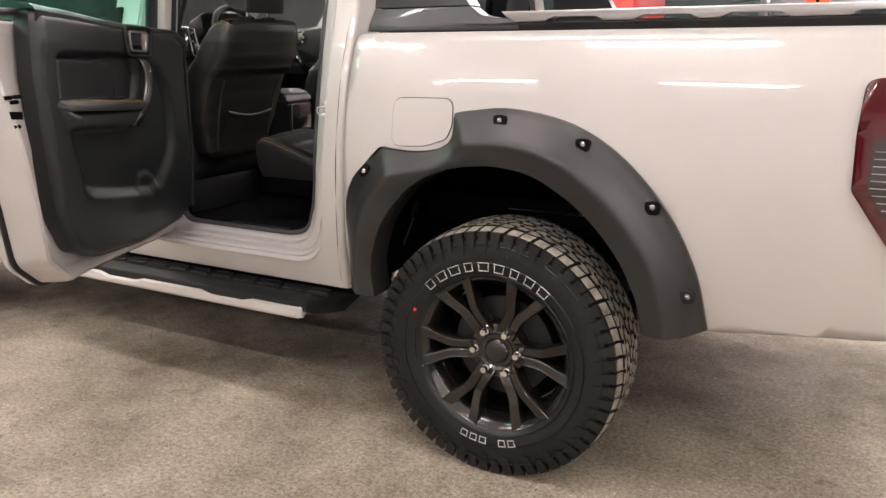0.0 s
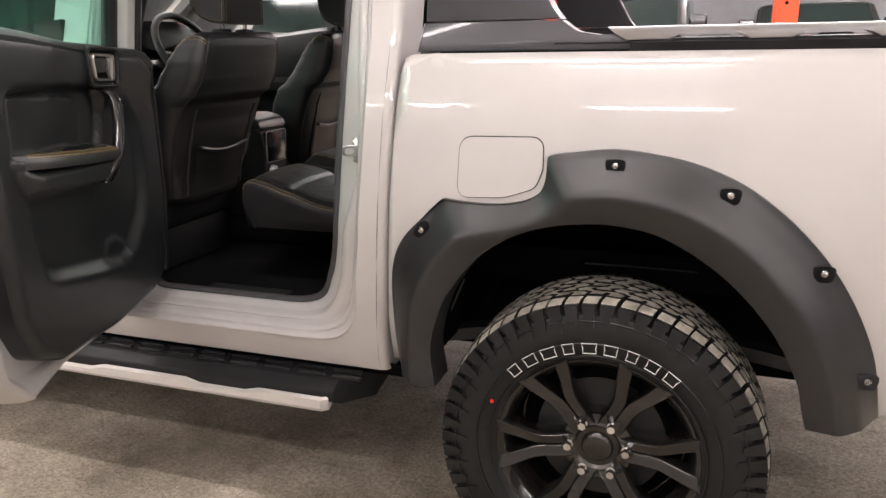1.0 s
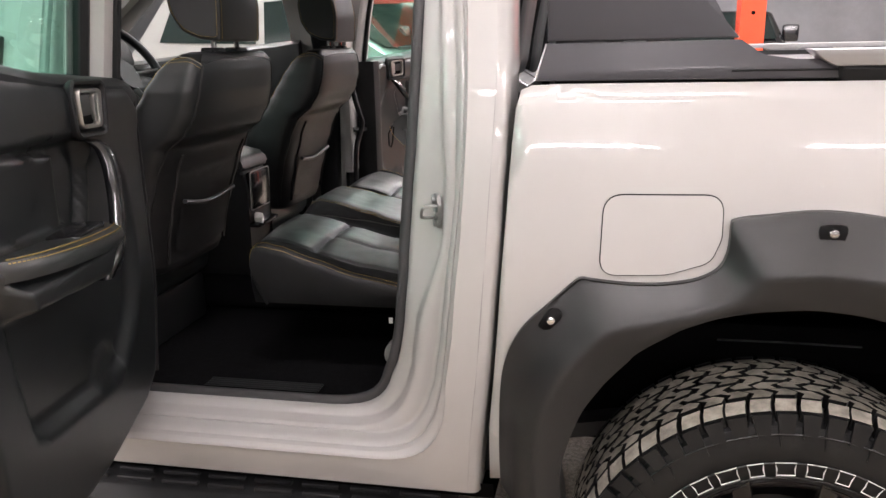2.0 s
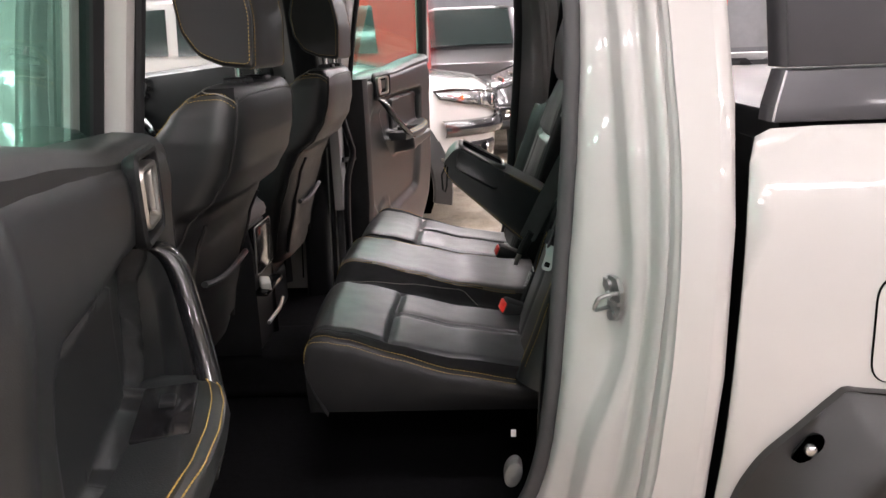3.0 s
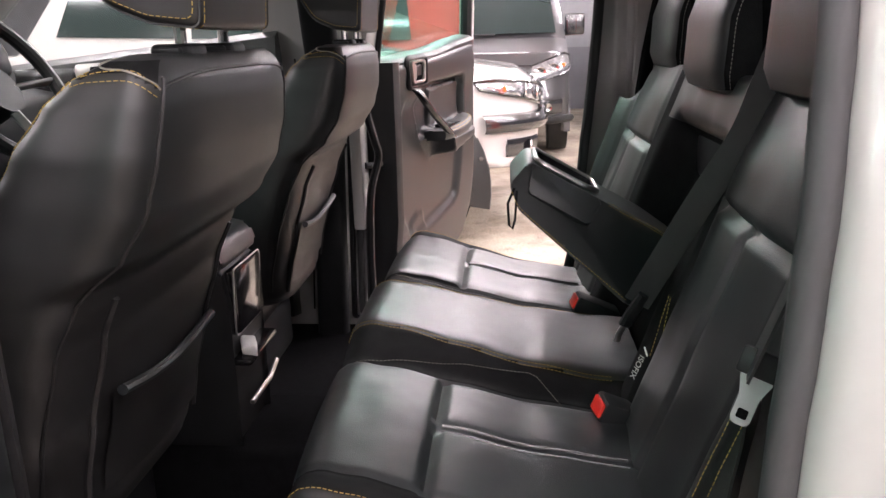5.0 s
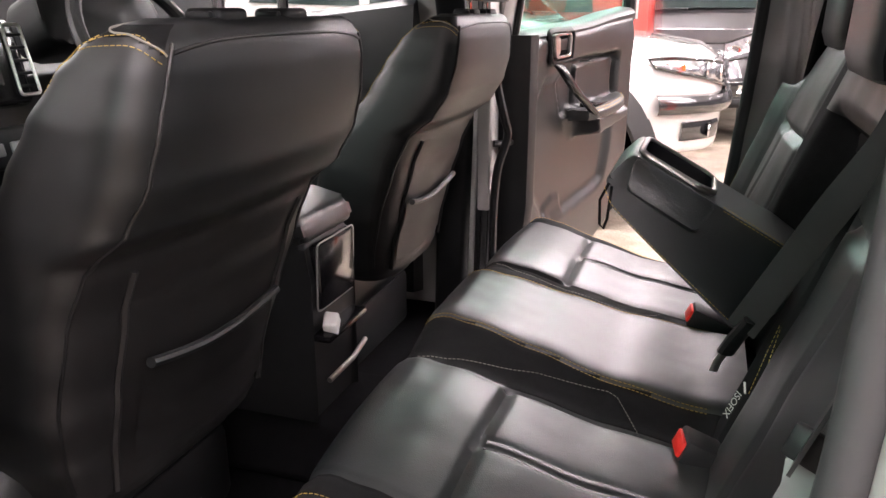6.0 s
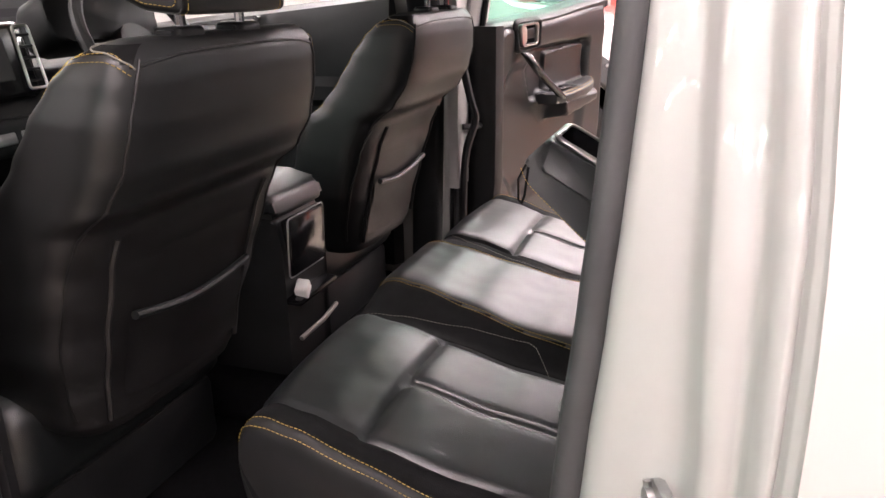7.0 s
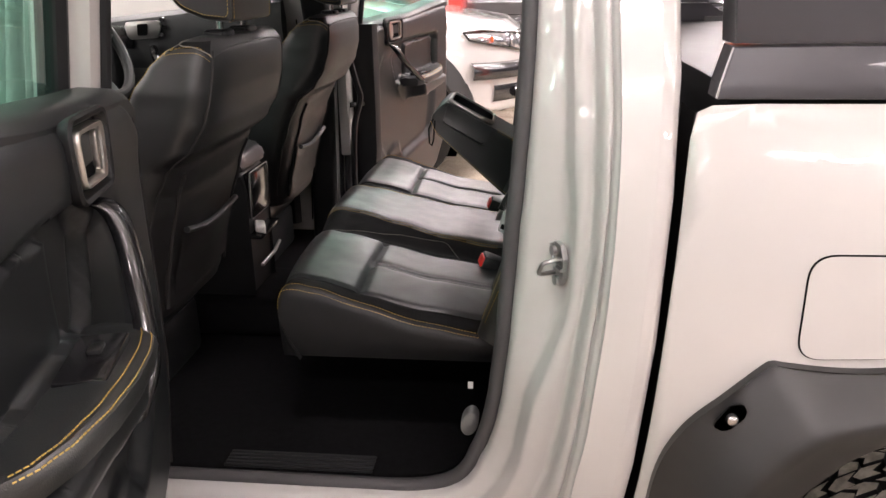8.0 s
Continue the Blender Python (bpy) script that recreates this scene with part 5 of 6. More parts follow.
def front_seat(near):
    yc = .508
    tab = [(z, xr, hw, dp) for z, xr, hw, dp in SEATX]

    def at(z, th, lift=0.0):
        xr, hw, dp = lerp_tab(tab, z)
        px, py = sup(dp / 2 + lift, hw + lift, th, 4.2)
        top = max(0, z - 1.30)
        return side(near, (xr - dp / 2 + px, yc + py + .008 * top / .08, z))
    N = 112
    zs = [.835 + (1.389 - .835) * k / 112 for k in range(113)]
    TH = math.radians(47)

    def seam(k):
        """Height and turn of the top seam, from the rear corner round to the front."""
        return (1.352 + .016 * math.sin(math.pi * min(1, k / .6)) if k < .5 else 1.3675 - .62 * (k - .5) ** 1.7), TH + .08 + (k if k < .5 else .5 + (k - .5) * .75) * 2.0
    SEAM = [seam(q / 40)[::-1] for q in range(41)]

    def mid(i, j):
        th = 2 * math.pi * (j + .5) / N
        z = zs[i]
        if math.cos(th) > .35 and z < 1.19:
            return 1
        a = min(th, 2 * math.pi - th)
        if TH + .08 < a < 1.9 and lerp_tab(SEAM, a)[0] + .004 < z < 1.384:
            return 2
        return 0
    bm = bmesh.new()
    vs = [[bm.verts.new(at(z, 2 * math.pi * j / N)) for j in range(N)] for z in zs]
    for i in range(len(zs) - 1):
        for j in range(N):
            bm.faces.new((vs[i][j], vs[i][(j + 1) % N], vs[i + 1][(j + 1) % N], vs[i + 1][j])).material_index = mid(i, j)
    bm.faces.new(vs[0])
    bm.faces.new(vs[-1])
    s = part("front_seat", bm, SEATLEA, truck, "black leather front seat with yellow stitching", 50, [SEATLEA, SHELL, KNIT])
    # side and top seams
    for sg in (-1, 1):
        bm = bmesh.new()
        tube(bm, [at(z, sg * TH, .001) for z in [1.20 + .012 * k for k in range(15)]], .0022, 6)
        tube(bm, [at(z, sg * (TH + (1.20 - z) * .9), .001) for z in [1.20 - .02 * k for k in range(17)]], .0022, 6)
        part("seat_seam", bm, SHELL, s)
        bm = bmesh.new()
        for dz in (0, .0085):
            dashes(bm, [at(seam(q / 24)[0] + dz, sg * seam(q / 24)[1], .0012) for q in range(25)])
        part("seat_stitching", bm, STITCH, s, "yellow double stitching")["kind"] = "stuff"
        bm = bmesh.new()
        tube(bm, [at(1.358 + .028 * (q / 20) ** .6, sg * (TH + .04 + 1.35 * q / 20), .0008) for q in range(21)], .0011, 5)
        part("patch_seam", bm, GSTITCH, s)
        bm = bmesh.new()
        dashes(bm, [at(z, sg * (TH - .03), .0018) for z in [1.21 + .01 * k for k in range(15)]], r=.0006)
        part("seat_thread", bm, STRAP, s)
    bm = bmesh.new()
    tube(bm, [at(1.360 + .012 * math.cos(1.9 * (-TH + 2 * TH * q / 20)), -TH + 2 * TH * q / 20, .0006) for q in range(21)], .002, 6)
    part("top_seam", bm, SHELL, s)
    # lower back panel edge and pocket
    bm = bmesh.new()
    pts = []
    for k in range(21):
        u = k / 20
        y = .383 + .268 * u
        z = 1.027 - .008 * u - .018 * math.sin(math.pi * u)
        xr, hw, dp = lerp_tab(tab, z)
        pts.append(side(near, (xr + .012, y, z)))
    tube(bm, pts, .0065, 8)
    part("pocket_lip", bm, LEATHER, s, "padded pocket lip")
    bm = bmesh.new()
    rows = []
    for k in range(21):
        u = k / 20
        col = []
        for q in range(9):
            z = 1.025 - .008 * u - .018 * math.sin(math.pi * u) - q * .016
            xr, hw, dp = lerp_tab(tab, z)
            col.append(side(near, (xr + .010 * (1 - q / 8) * math.sin(math.pi * max(.05, min(.95, u))) + .0015, .383 + .268 * u, z)))
        rows.append(col)
    rings(bm, rows, False)
    part("back_pocket", bm, SHELL, s)
    for y in (.352, .664):
        bm = bmesh.new()
        tube(bm, [side(near, (lerp_tab(tab, z)[0] - .004, y + (z - 1.0) * .06 * (1 if y > .5 else -1), z)) for z in [.87 + .02 * k for k in range(15)]], .005, 6)
        part("panel_seam", bm, SHELL, s)
    # cushion
    bm = bmesh.new()
    y0, y1 = sorted((.26 if near else 2 * YC - .26, .75 if near else 2 * YC - .75))
    box(bm, -1.98, -1.50, y0, y1, .74, .92, .05, 4)
    part("seat_cushion", bm, LEATHER, s)
    bm = bmesh.new()
    box(bm, -1.95, -1.52, y0 + .03, y1 - .03, .60, .745, .02, 2)
    part("seat_base", bm, TRIM, s)
    # head restraint: a padded block with a stitched panel on each flank
    cy, hw = .500, .112
    prof = rounded([(-1.234, 1.411), (-1.285, 1.417), (-1.330, 1.436), (-1.356, 1.478), (-1.364, 1.535), (-1.350, 1.590), (-1.312, 1.610), (-1.268, 1.604), (-1.240, 1.572), (-1.228, 1.500)], [.010, .05, .05, .05, .06, .03, .03, .03, .04, .12], 4)
    mx, mz = -1.295, 1.508

    def block(v, k):
        return [side(near, (mx + (x - mx) * k, cy + v, mz + (z - mz) * k)) for x, z in prof]
    bm = bmesh.new()
    rows = [(hw - .001, .80), (hw, .90), (hw - .0005, .945), (hw - .003, .975), (hw - .007, .992), (hw - .012, .9985), (hw - .03, 1.008), (hw - .07, 1.013)]
    rings(bm, [block(-v, k) for v, k in rows] + [block(v, k) for v, k in rows[::-1]], True)
    h = part("front_headrest", bm, SEATLEA, s, "black leather head restraint with yellow piping stitches", 60)
    bm = bmesh.new()
    for sg in (-1, 1):
        for v, k in ((hw + .0008, .905), (hw - .013, 1.003)):
            loop = block(sg * v, k)
            dashes(bm, loop + loop[:1], .0042, .0022, .0005)
    part("headrest_stitching", bm, STITCH, h)["kind"] = "stuff"
    for sg in (-1, 1):
        bm = bmesh.new()
        tube(bm, block(sg * (hw - .004), .985), .0016, 5, True)
        part("headrest_piping", bm, LEATHER, h)
    for dy in (-.062, .062):
        bm = bmesh.new()
        tube(bm, [side(near, (-1.276, cy + dy, z)) for z in (1.386, 1.425)], .0065, 10)
        part("headrest_post", bm, CHROME, s)
        bm = bmesh.new()
        box(bm, -.024, .020, -.026, .022, -.010, .010, .006, 3, Matrix.Translation(side(near, (-1.276, cy + dy, 1.388))))
        box(bm, -.012, .012, -.034, -.024, -.004, .007, .003, 2, Matrix.Translation(side(near, (-1.276, cy + dy, 1.388))))
        part("post_sleeve", bm, TRIM, s)


front_seat(True)
front_seat(False)


def console():
    bm = bmesh.new()
    out = rounded([(-1.385, .70), (-1.372, .96), (-1.385, 1.035), (-2.2, 1.02), (-2.2, .62), (-1.37, .62)], [.0, .03, .02, 0, 0, .02])
    prism(bm, out, lambda u, v: Vector((u, .795, v)), (0, .165, 0), .012, 3)
    c = part("centre_console", bm, TRIM, truck, "black centre console with rear tray and padded lid")
    bm = bmesh.new()
    prism(bm, rounded([(-1.372, 1.03), (-1.385, 1.072), (-1.45, 1.088), (-1.75, 1.085), (-1.75, 1.03)], [.01, .02, .05, .02, 0]), lambda u, v: Vector((u, .788, v)), (0, .18, 0), .014, 3)
    part("console_lid", bm, LEATHER, c, "padded leather console lid")
    bm = bmesh.new()
    tube(bm, [Vector((-1.366 - (1.0 - z) * .04, y, z)) for y, z in rounded([(.808, 1.026), (.948, 1.026), (.948, .905), (.808, .905)], .012, 4)], .0017, 6, True)
    part("outlet_frame", bm, SILVERP, c, "silver outlet frame")
    bm = bmesh.new()
    box(bm, -1.384, -1.362, .811, .945, .908, 1.023, .006, 2)
    part("outlet_panel", bm, GLOSSB, c)
    bm = bmesh.new()
    box(bm, -1.39, -1.345, .80, .955, .852, .866, .006, 2)
    part("tray_shelf", bm, GLOSSB, c)
    bm = bmesh.new()
    tube(bm, [(-1.35, .80, .785), (-1.342, .88, .795), (-1.35, .95, .80)], .005, 8)
    part("tray_lip", bm, SATIN, c)
    bm = bmesh.new()
    tube(bm, [Vector(p) for p in ((-1.56, .70, .98), (-1.60, .73, 1.08), (-1.72, .75, 1.10))], .022, 10)
    part("hand_brake", bm, LEATHER, c)
    c.location = (-.036, .028, 0)
    bm = bmesh.new()
    box(bm, -.013, .013, -.021, .021, -.009, .012, .005, 3, pose(-1.396, .862, .876, 10, 8, 25))
    w = tagged(link("crumpled_tissue", bm, WHITE), "crumpled white tissue lying in the console tray", "tissue")
    for v in w.data.vertices:
        v.co += Vector((noise.noise(v.co * 60), noise.noise(v.co * 60 + Vector((7, 1, 3))), noise.noise(v.co * 60 + Vector((1, 9, 5))))) * .008


console()


# ---- rear doors, standing open ----
BULGE = {}


def rear_door(H, d, n, near):
    H, d, n = Vector(H), Vector(d), Vector(n)

    def W(s, q, z):
        return H + d * s + n * q + Vector((0, 0, z))
    # how far the door's inner face leans outwards towards its foot
    def lean(z):
        return -.035 * max(0, (.95 - z) / .35) ** 1.5 - .16 * max(0, z - 1.36)
    # painted shell
    out = rounded([(-.06, .585), (.40, .578), (.66, .590), (.765, .68), (.80, .86), (.835, 1.05), (.85, 1.372), (-.06, 1.326)], [.03, .2, .08, .10, .2, .2, .02, .02], 5)
    bm = bmesh.new()
    cen = (.38, .98)
    loops = []
    for q, k, dz in ((-.132, .55, 0), (-.128, .96, 0), (-.116, .995, 0), (-.100, 1.0, 0), (-.092, .985, 0)) + (((-.080, .975, 0), (.000, .962, 0), (.020, .948, 0), (.024, .925, 0), (.0, .885, 0), (-.035, .86, 0)) if near else ((-.080, .975, 0), (-.050, .945, 0), (-.045, .925, 0), (-.050, .90, 0), (-.050, .80, 0))):
        loops.append([W(cen[0] + (s - cen[0]) * k, (q if q < -.08 else -.06 + (q + .06) * min(1, max(.25 if q > -.03 else 1, (s - .45) / .2), max(.1, (1.375 - z) / .09))) + lean(z) * (1 if q > -.08 else .7), cen[1] + (z - cen[1]) * k) for s, z in out])
    rings(bm, loops, True)
    door = part("rear_door", bm, JAMB, truck, "white rear door standing open, black card inside", 40)
    bm = bmesh.new()
    tube(bm, [W(cen[0] + (s - cen[0]) * .983, -.090 + lean(z) * .7, cen[1] + (z - cen[1]) * .983) for s, z in out], .009, 8, True)
    part("door_edge_seal", bm, RUBBER, door)
    # card: a moulded sheet with recesses
    card = rounded([(-.05, .70), (.02, .655), (.25, .632), (.50, .645), (.61, .69), (.675, .80), (.70, .98), (.705, 1.2), (.685, 1.392), (.30, 1.350), (.02, 1.334), (-.055, 1.285)], [.05, .04, .1, .1, .08, .1, .1, .1, .02, .2, .03, .04], 4)

    def inside(s, z, poly, e):
        """1 inside an outline, 0 outside, eased over e at its border."""
        best, odd = 9.0, False
        for (xa, za), (xb, zb) in zip(poly, poly[1:] + poly[:1]):
            dx, dz = xb - xa, zb - za
            k = min(1, max(0, ((s - xa) * dx + (z - za) * dz) / (dx * dx + dz * dz)))
            best = min(best, math.hypot(s - xa - dx * k, z - za - dz * k))
            if (za > z) != (zb > z) and s < xa + dx * (z - za) / dz:
                odd = not odd
        k = min(1, max(0, .5 + (best if odd else -best) / (2 * e)))
        return k * k * (3 - 2 * k)
    so = .012 if near else -.045

    def moved(poly):
        """An outline of the card's fittings, at this door's own place."""
        return [(s + so, z) for s, z in poly]
    bowl = moved(rounded([(.618, 1.270), (.40, 1.264), (.245, 1.256), (.215, 1.20), (.250, 1.10), (.618, 1.10)], .025, 3))
    insert = moved(rounded([(.600, 1.256), (.45, 1.250), (.335, 1.240), (.335, 1.11), (.606, 1.11)], .015, 3))
    rest = moved(rounded([(.300, 1.118), (.330, 1.040), (.600, 1.062), (.628, 1.135)], .012, 3))
    pocket = moved(rounded([(.590, 1.055), (.547, .875), (.51, .856), (.371, .831), (.205, .805), (.150, .825), (.085, .895), (.062, .96), (.058, 1.05), (.075, 1.15), (.12, 1.21), (.215, 1.22), (.245, 1.12), (.32, 1.04)], .02, 3))
    tab = moved(rounded([(.165, .80), (.165, .848), (.215, .872), (.262, .868), (.285, .815)], .012, 3))

    def bulge(s, z):
        key = (round(s, 4), round(z, 4), near)
        if key not in BULGE:
            BULGE[key] = relief(s, z)
        return BULGE[key]

    def relief(s, z):
        v = .024 + .010 * math.exp(-((z - 1.31) / .06) ** 2)
        v -= .030 * inside(s, z, bowl, .008)
        v += .018 * inside(s, z, insert, .004) - .006 * inside(s, z, insert, .010)
        v -= (.016 + (.009 if near else .002) * min(1, max(0, (1.15 - z) / .25))) * inside(s, z, pocket, .022)
        v += .007 * inside(s, z, tab, .010)
        v += (.074 - .10 * (s - .29)) * inside(s, z, rest, .008)
        return max(v, -.026)
    bm = sheet(card, [], lambda s, z: Vector((s, 0, z)), .0072)
    for v in bm.verts:
        s, z = v.co.x, v.co.z
        rim = min(1, max(0, inside(s, z, card, .03) * 2 - 1))
        v.co = W(s, lean(z) + (bulge(s, z) + .004) * (1 - (1 - rim) ** 2) - .004, z)
    c = part("door_card", bm, DOORTRIM, door, "black moulded door card with stitched armrest", 70)
    bm = bmesh.new()
    rings(bm, [[W(s, lean(z) + q, z) for s, z in card] for q in (-.045, .002)], True, True, False)
    part("card_rim", bm, DOORTRIM, door)
    # armrest pad
    bm = bmesh.new()
    loops = []
    pad = [(.282, .036), (.292, .066), (.32, .082), (.37, .088), (.43, .087), (.49, .080), (.55, .066), (.59, .048), (.615, .026), (.624, .010)]
    for s, w in pad:
        zt = 1.112 + .07 * (s - .29)
        loops.append([W(s + so, .012 + w * a + lean(zt), zt + b) for a, b in ((0, .004), (.6, .008), (.9, .006), (1.0, .000), (1.03, -.010), (.98, -.022), (0, -.026))])
    rings(bm, loops, True)
    part("armrest_pad", bm, LEATHER, door, "leather armrest pad")
    bm = bmesh.new()
    for w, dz in ((.86, .0075), (.975, .0025)):
        dashes(bm, [W(s + so, .012 + lerp_tab(pad, s)[0] * w, 1.112 + .07 * (s - .29) + dz + .0006) for s in [.295 + .0155 * k for k in range(21)]], r=.0008)
    part("armrest_stitching", bm, STITCH, door)["kind"] = "stuff"
    bm = bmesh.new()
    box(bm, -.055, .050, -.026, .024, -.008, .004, .003, 2, Matrix(((d.x, n.x, 0, 0), (d.y, n.y, 0, 0), (0, 0, 1, 0), (0, 0, 0, 1))) @ Matrix())
    for v in bm.verts:
        v.co += W(.395 + so, .050, 1.1285)
    part("window_switch", bm, GLOSSB, door)
    bm = bmesh.new()
    box(bm, -.011, .011, -.007, .007, -.002, .004, .002, 2, Matrix(((d.x, n.x, 0, 0), (d.y, n.y, 0, 0), (0, 0, 1, 0), (0, 0, 0, 1))))
    for v in bm.verts:
        v.co += W(.380 + so, .050, 1.1330)
    part("switch_rocker", bm, TRIM, door)
    # release handle: a satin frame in a dark bezel, with a lever across its cup
    ro = .020 if near else -.085
    rec = [(u + ro, z) for u, z in rounded([(.150, 1.342), (.300, 1.346), (.294, 1.262), (.163, 1.256)], .020, 4)]
    bm = bmesh.new()
    tube(bm, [W(u, .034 + lean(z), z) for u, z in rec], .009, 8, True, flat=.6)
    part("handle_bezel", bm, TRIM, door)
    rec = [(u + ro, z) for u, z in rounded([(.172, 1.333), (.280, 1.337), (.276, 1.272), (.183, 1.268)], .014, 4)]
    cu, cz = .228 + ro, 1.3025

    def framed(k, q, dx=0.0):
        return [W(cu + dx + (u - cu) * k, q + lean(z), cz + (z - cz) * (k + (1 - k) * .25)) for u, z in rec]
    bm = bmesh.new()
    rings(bm, [framed(1.0, .030), framed(1.0, .039), framed(.96, .0425), framed(.80, .0425, .006), framed(.74, .040, .006), framed(.70, .030, .006)], True, False, False)
    part("handle_ring", bm, SATIN, door, "satin silver handle frame")
    bm = bmesh.new()
    prism(bm, [(cu + .006 + (u - cu) * .72, cz + (z - cz) * .80) for u, z in rec], lambda u, z: W(u, .0295 + lean(z), z), n * .0035, 0)
    part("handle_cup", bm, UNDER_SHADE, door)
    bm = bmesh.new()
    prism(bm, [(u + ro, z) for u, z in rounded([(.184, 1.324), (.208, 1.325), (.209, 1.280), (.190, 1.279)], .006)], lambda u, z: W(u, .0335 + lean(z), z), n * .007, .002)
    part("release_lever", bm, SATIN, door, "satin silver release lever")
    # pull handle, a broad glossy strap that leans down to the armrest
    bm = bmesh.new()
    line = ((.250, .014, 1.252), (.243, .040, 1.244), (.247, .056, 1.220), (.268, .068, 1.17), (.308, .080, 1.12), (.350, .086, 1.082), (.378, .074, 1.045)) if near else ((.118, .014, 1.262), (.112, .044, 1.250), (.128, .060, 1.222), (.172, .070, 1.18), (.236, .080, 1.135), (.300, .084, 1.092), (.338, .072, 1.055))
    P = spline([W(*p) for p in line], 28)
    rings(bm, [[p + d * .0185 * math.copysign(abs(math.cos(a)) ** .7, math.cos(a)) + n * .012 * math.sin(a) for a in [2 * math.pi * k / 18 for k in range(18)]] for p in P], True)
    part("pull_handle", bm, GLOSSB, door, "gloss black pull handle")
    bm = bmesh.new()
    zt = [(-.06, 1.312), (-.045, 1.324), (-.02, 1.331), (.02, 1.334), (.30, 1.350), (.60, 1.383), (.69, 1.392)]
    rings(bm, [[W(a, q, lerp_tab(zt, a)[0] + dz) for q, dz in ((.020, -.035), (.025, -.020), (.025, -.006), (.018, .004), (.006, .010), (-.030, .014), (-.046, .012))] for a in [-.06 + .03 * k for k in range(26)]], False)
    part("sill_cap", bm, DOORTRIM, door, "soft rounded sill along the window")
    bm = bmesh.new()
    rings(bm, [[W(a, q + lean(z), z) for a, q in ((-.048, .024), (-.066, .020), (-.072, -.01), (-.070, -.05), (-.05, -.056))] for z in (.70, .9, 1.1, 1.31)] if near else [[W(a, q + lean(z), z) for a, q in ((-.012, .046), (-.03, .052), (-.055, .046), (-.070, .020), (-.074, -.01), (-.070, -.05), (-.05, -.056))] for z in (.66, .70, .9, 1.1, 1.30, 1.335)], True)
    part("front_edge_trim", bm, RUBBER, door, "black trim down the door's hinge edge")
    # latch in the shut face
    lq = 0 if near else -.085
    bm = bmesh.new()
    for z, q in ((1.160, .0), (1.149, .016), (1.163, .026), (1.085, .012)):
        tube(bm, [W(.79, q + lq, z), W(.8150 - .22 * q, q + lq, z)], .0055, 12)
    box(bm, 0, .010, -.03, .03, -.01, .01, .002, 1, Matrix(((d.x, n.x, 0, W(.8035, .010 + lq, 1.115).x), (d.y, n.y, 0, W(.8035, .010 + lq, 1.115).y), (0, 0, 1, 1.115), (0, 0, 0, 1))))
    part("latch_slot", bm, UNDER_SHADE, door)
    # window frame and pane
    fr = [(-.03, 1.325), (-.025, 1.50), (.0, 1.70), (.05, 1.76), (.50, 1.76), (.70, 1.70), (.80, 1.50), (.845, 1.365)]
    bm = bmesh.new()
    P = [W(s, -.045 + .15 * (z - 1.36), z) for s, z in fr]

    def section(i, p):
        """The frame's cross-section: deep and rounded at the hinges, thin elsewhere."""
        if i < 3:
            return [p + d * a + n * b for a, b in ((-.062, -.045), (.018, -.045), (.030, -.035), (.034, .018), (.028, .032), (.010, .038), (-.050, .036), (-.062, .028))]
        if i > 5:
            return [p + d * a + n * b for a, b in ((-.03, -.03), (.0, -.03), (.020, -.03), (.025, -.02), (.025, .008), (.015, .012), (-.02, .012), (-.03, .006))]
        return [p + Vector((0, 0, a)) + n * b for a, b in ((.03, -.03), (.0, -.03), (-.018, -.03), (-.025, -.022), (-.025, .008), (-.015, .014), (.02, .014), (.03, .006))]
    rings(bm, [section(i, p) for i, p in enumerate(P)], True)
    part("window_frame", bm, JAMB, door, "white painted window frame")
    bm = bmesh.new()
    tube(bm, [p + (d * .040 - n * .012 if i < 3 else -d * .034 if i > 5 else Vector((0, 0, -.034))) for i, p in enumerate(P)], .021, 8)
    part("window_channel", bm, RUBBER, door)
    bm = bmesh.new()
    tube(bm, [p - d * .012 + n * .042 for p in P[:3]], .009, 8)
    part("frame_seal", bm, RUBBER, door)
    bm = bmesh.new()
    lo = [(.0, 1.325), (.01, 1.50), (.03, 1.69), (.07, 1.735), (.49, 1.735), (.67, 1.68), (.77, 1.49), (.82, 1.365)]
    prism(bm, lo, lambda s, z: W(s, -.055 + .15 * (z - 1.36), z), n * .004, 0)
    part("window_pane", bm, GREENGL, door, "green tinted window glass")
    bm = bmesh.new()
    tube(bm, [W(s, -.042, z) for s, z in ((-.03, 1.332), (.3, 1.350), (.6, 1.378), (.845, 1.380))], .012, 8)
    part("waist_seal", bm, RUBBER, door)
    return door


rear_door((-1.30, .05, 0), (.276, -.961, 0), (.961, .276, 0), True)
rear_door((-1.27, 1.77, 0), (.276, .961, 0), (.961, -.276, 0), False)


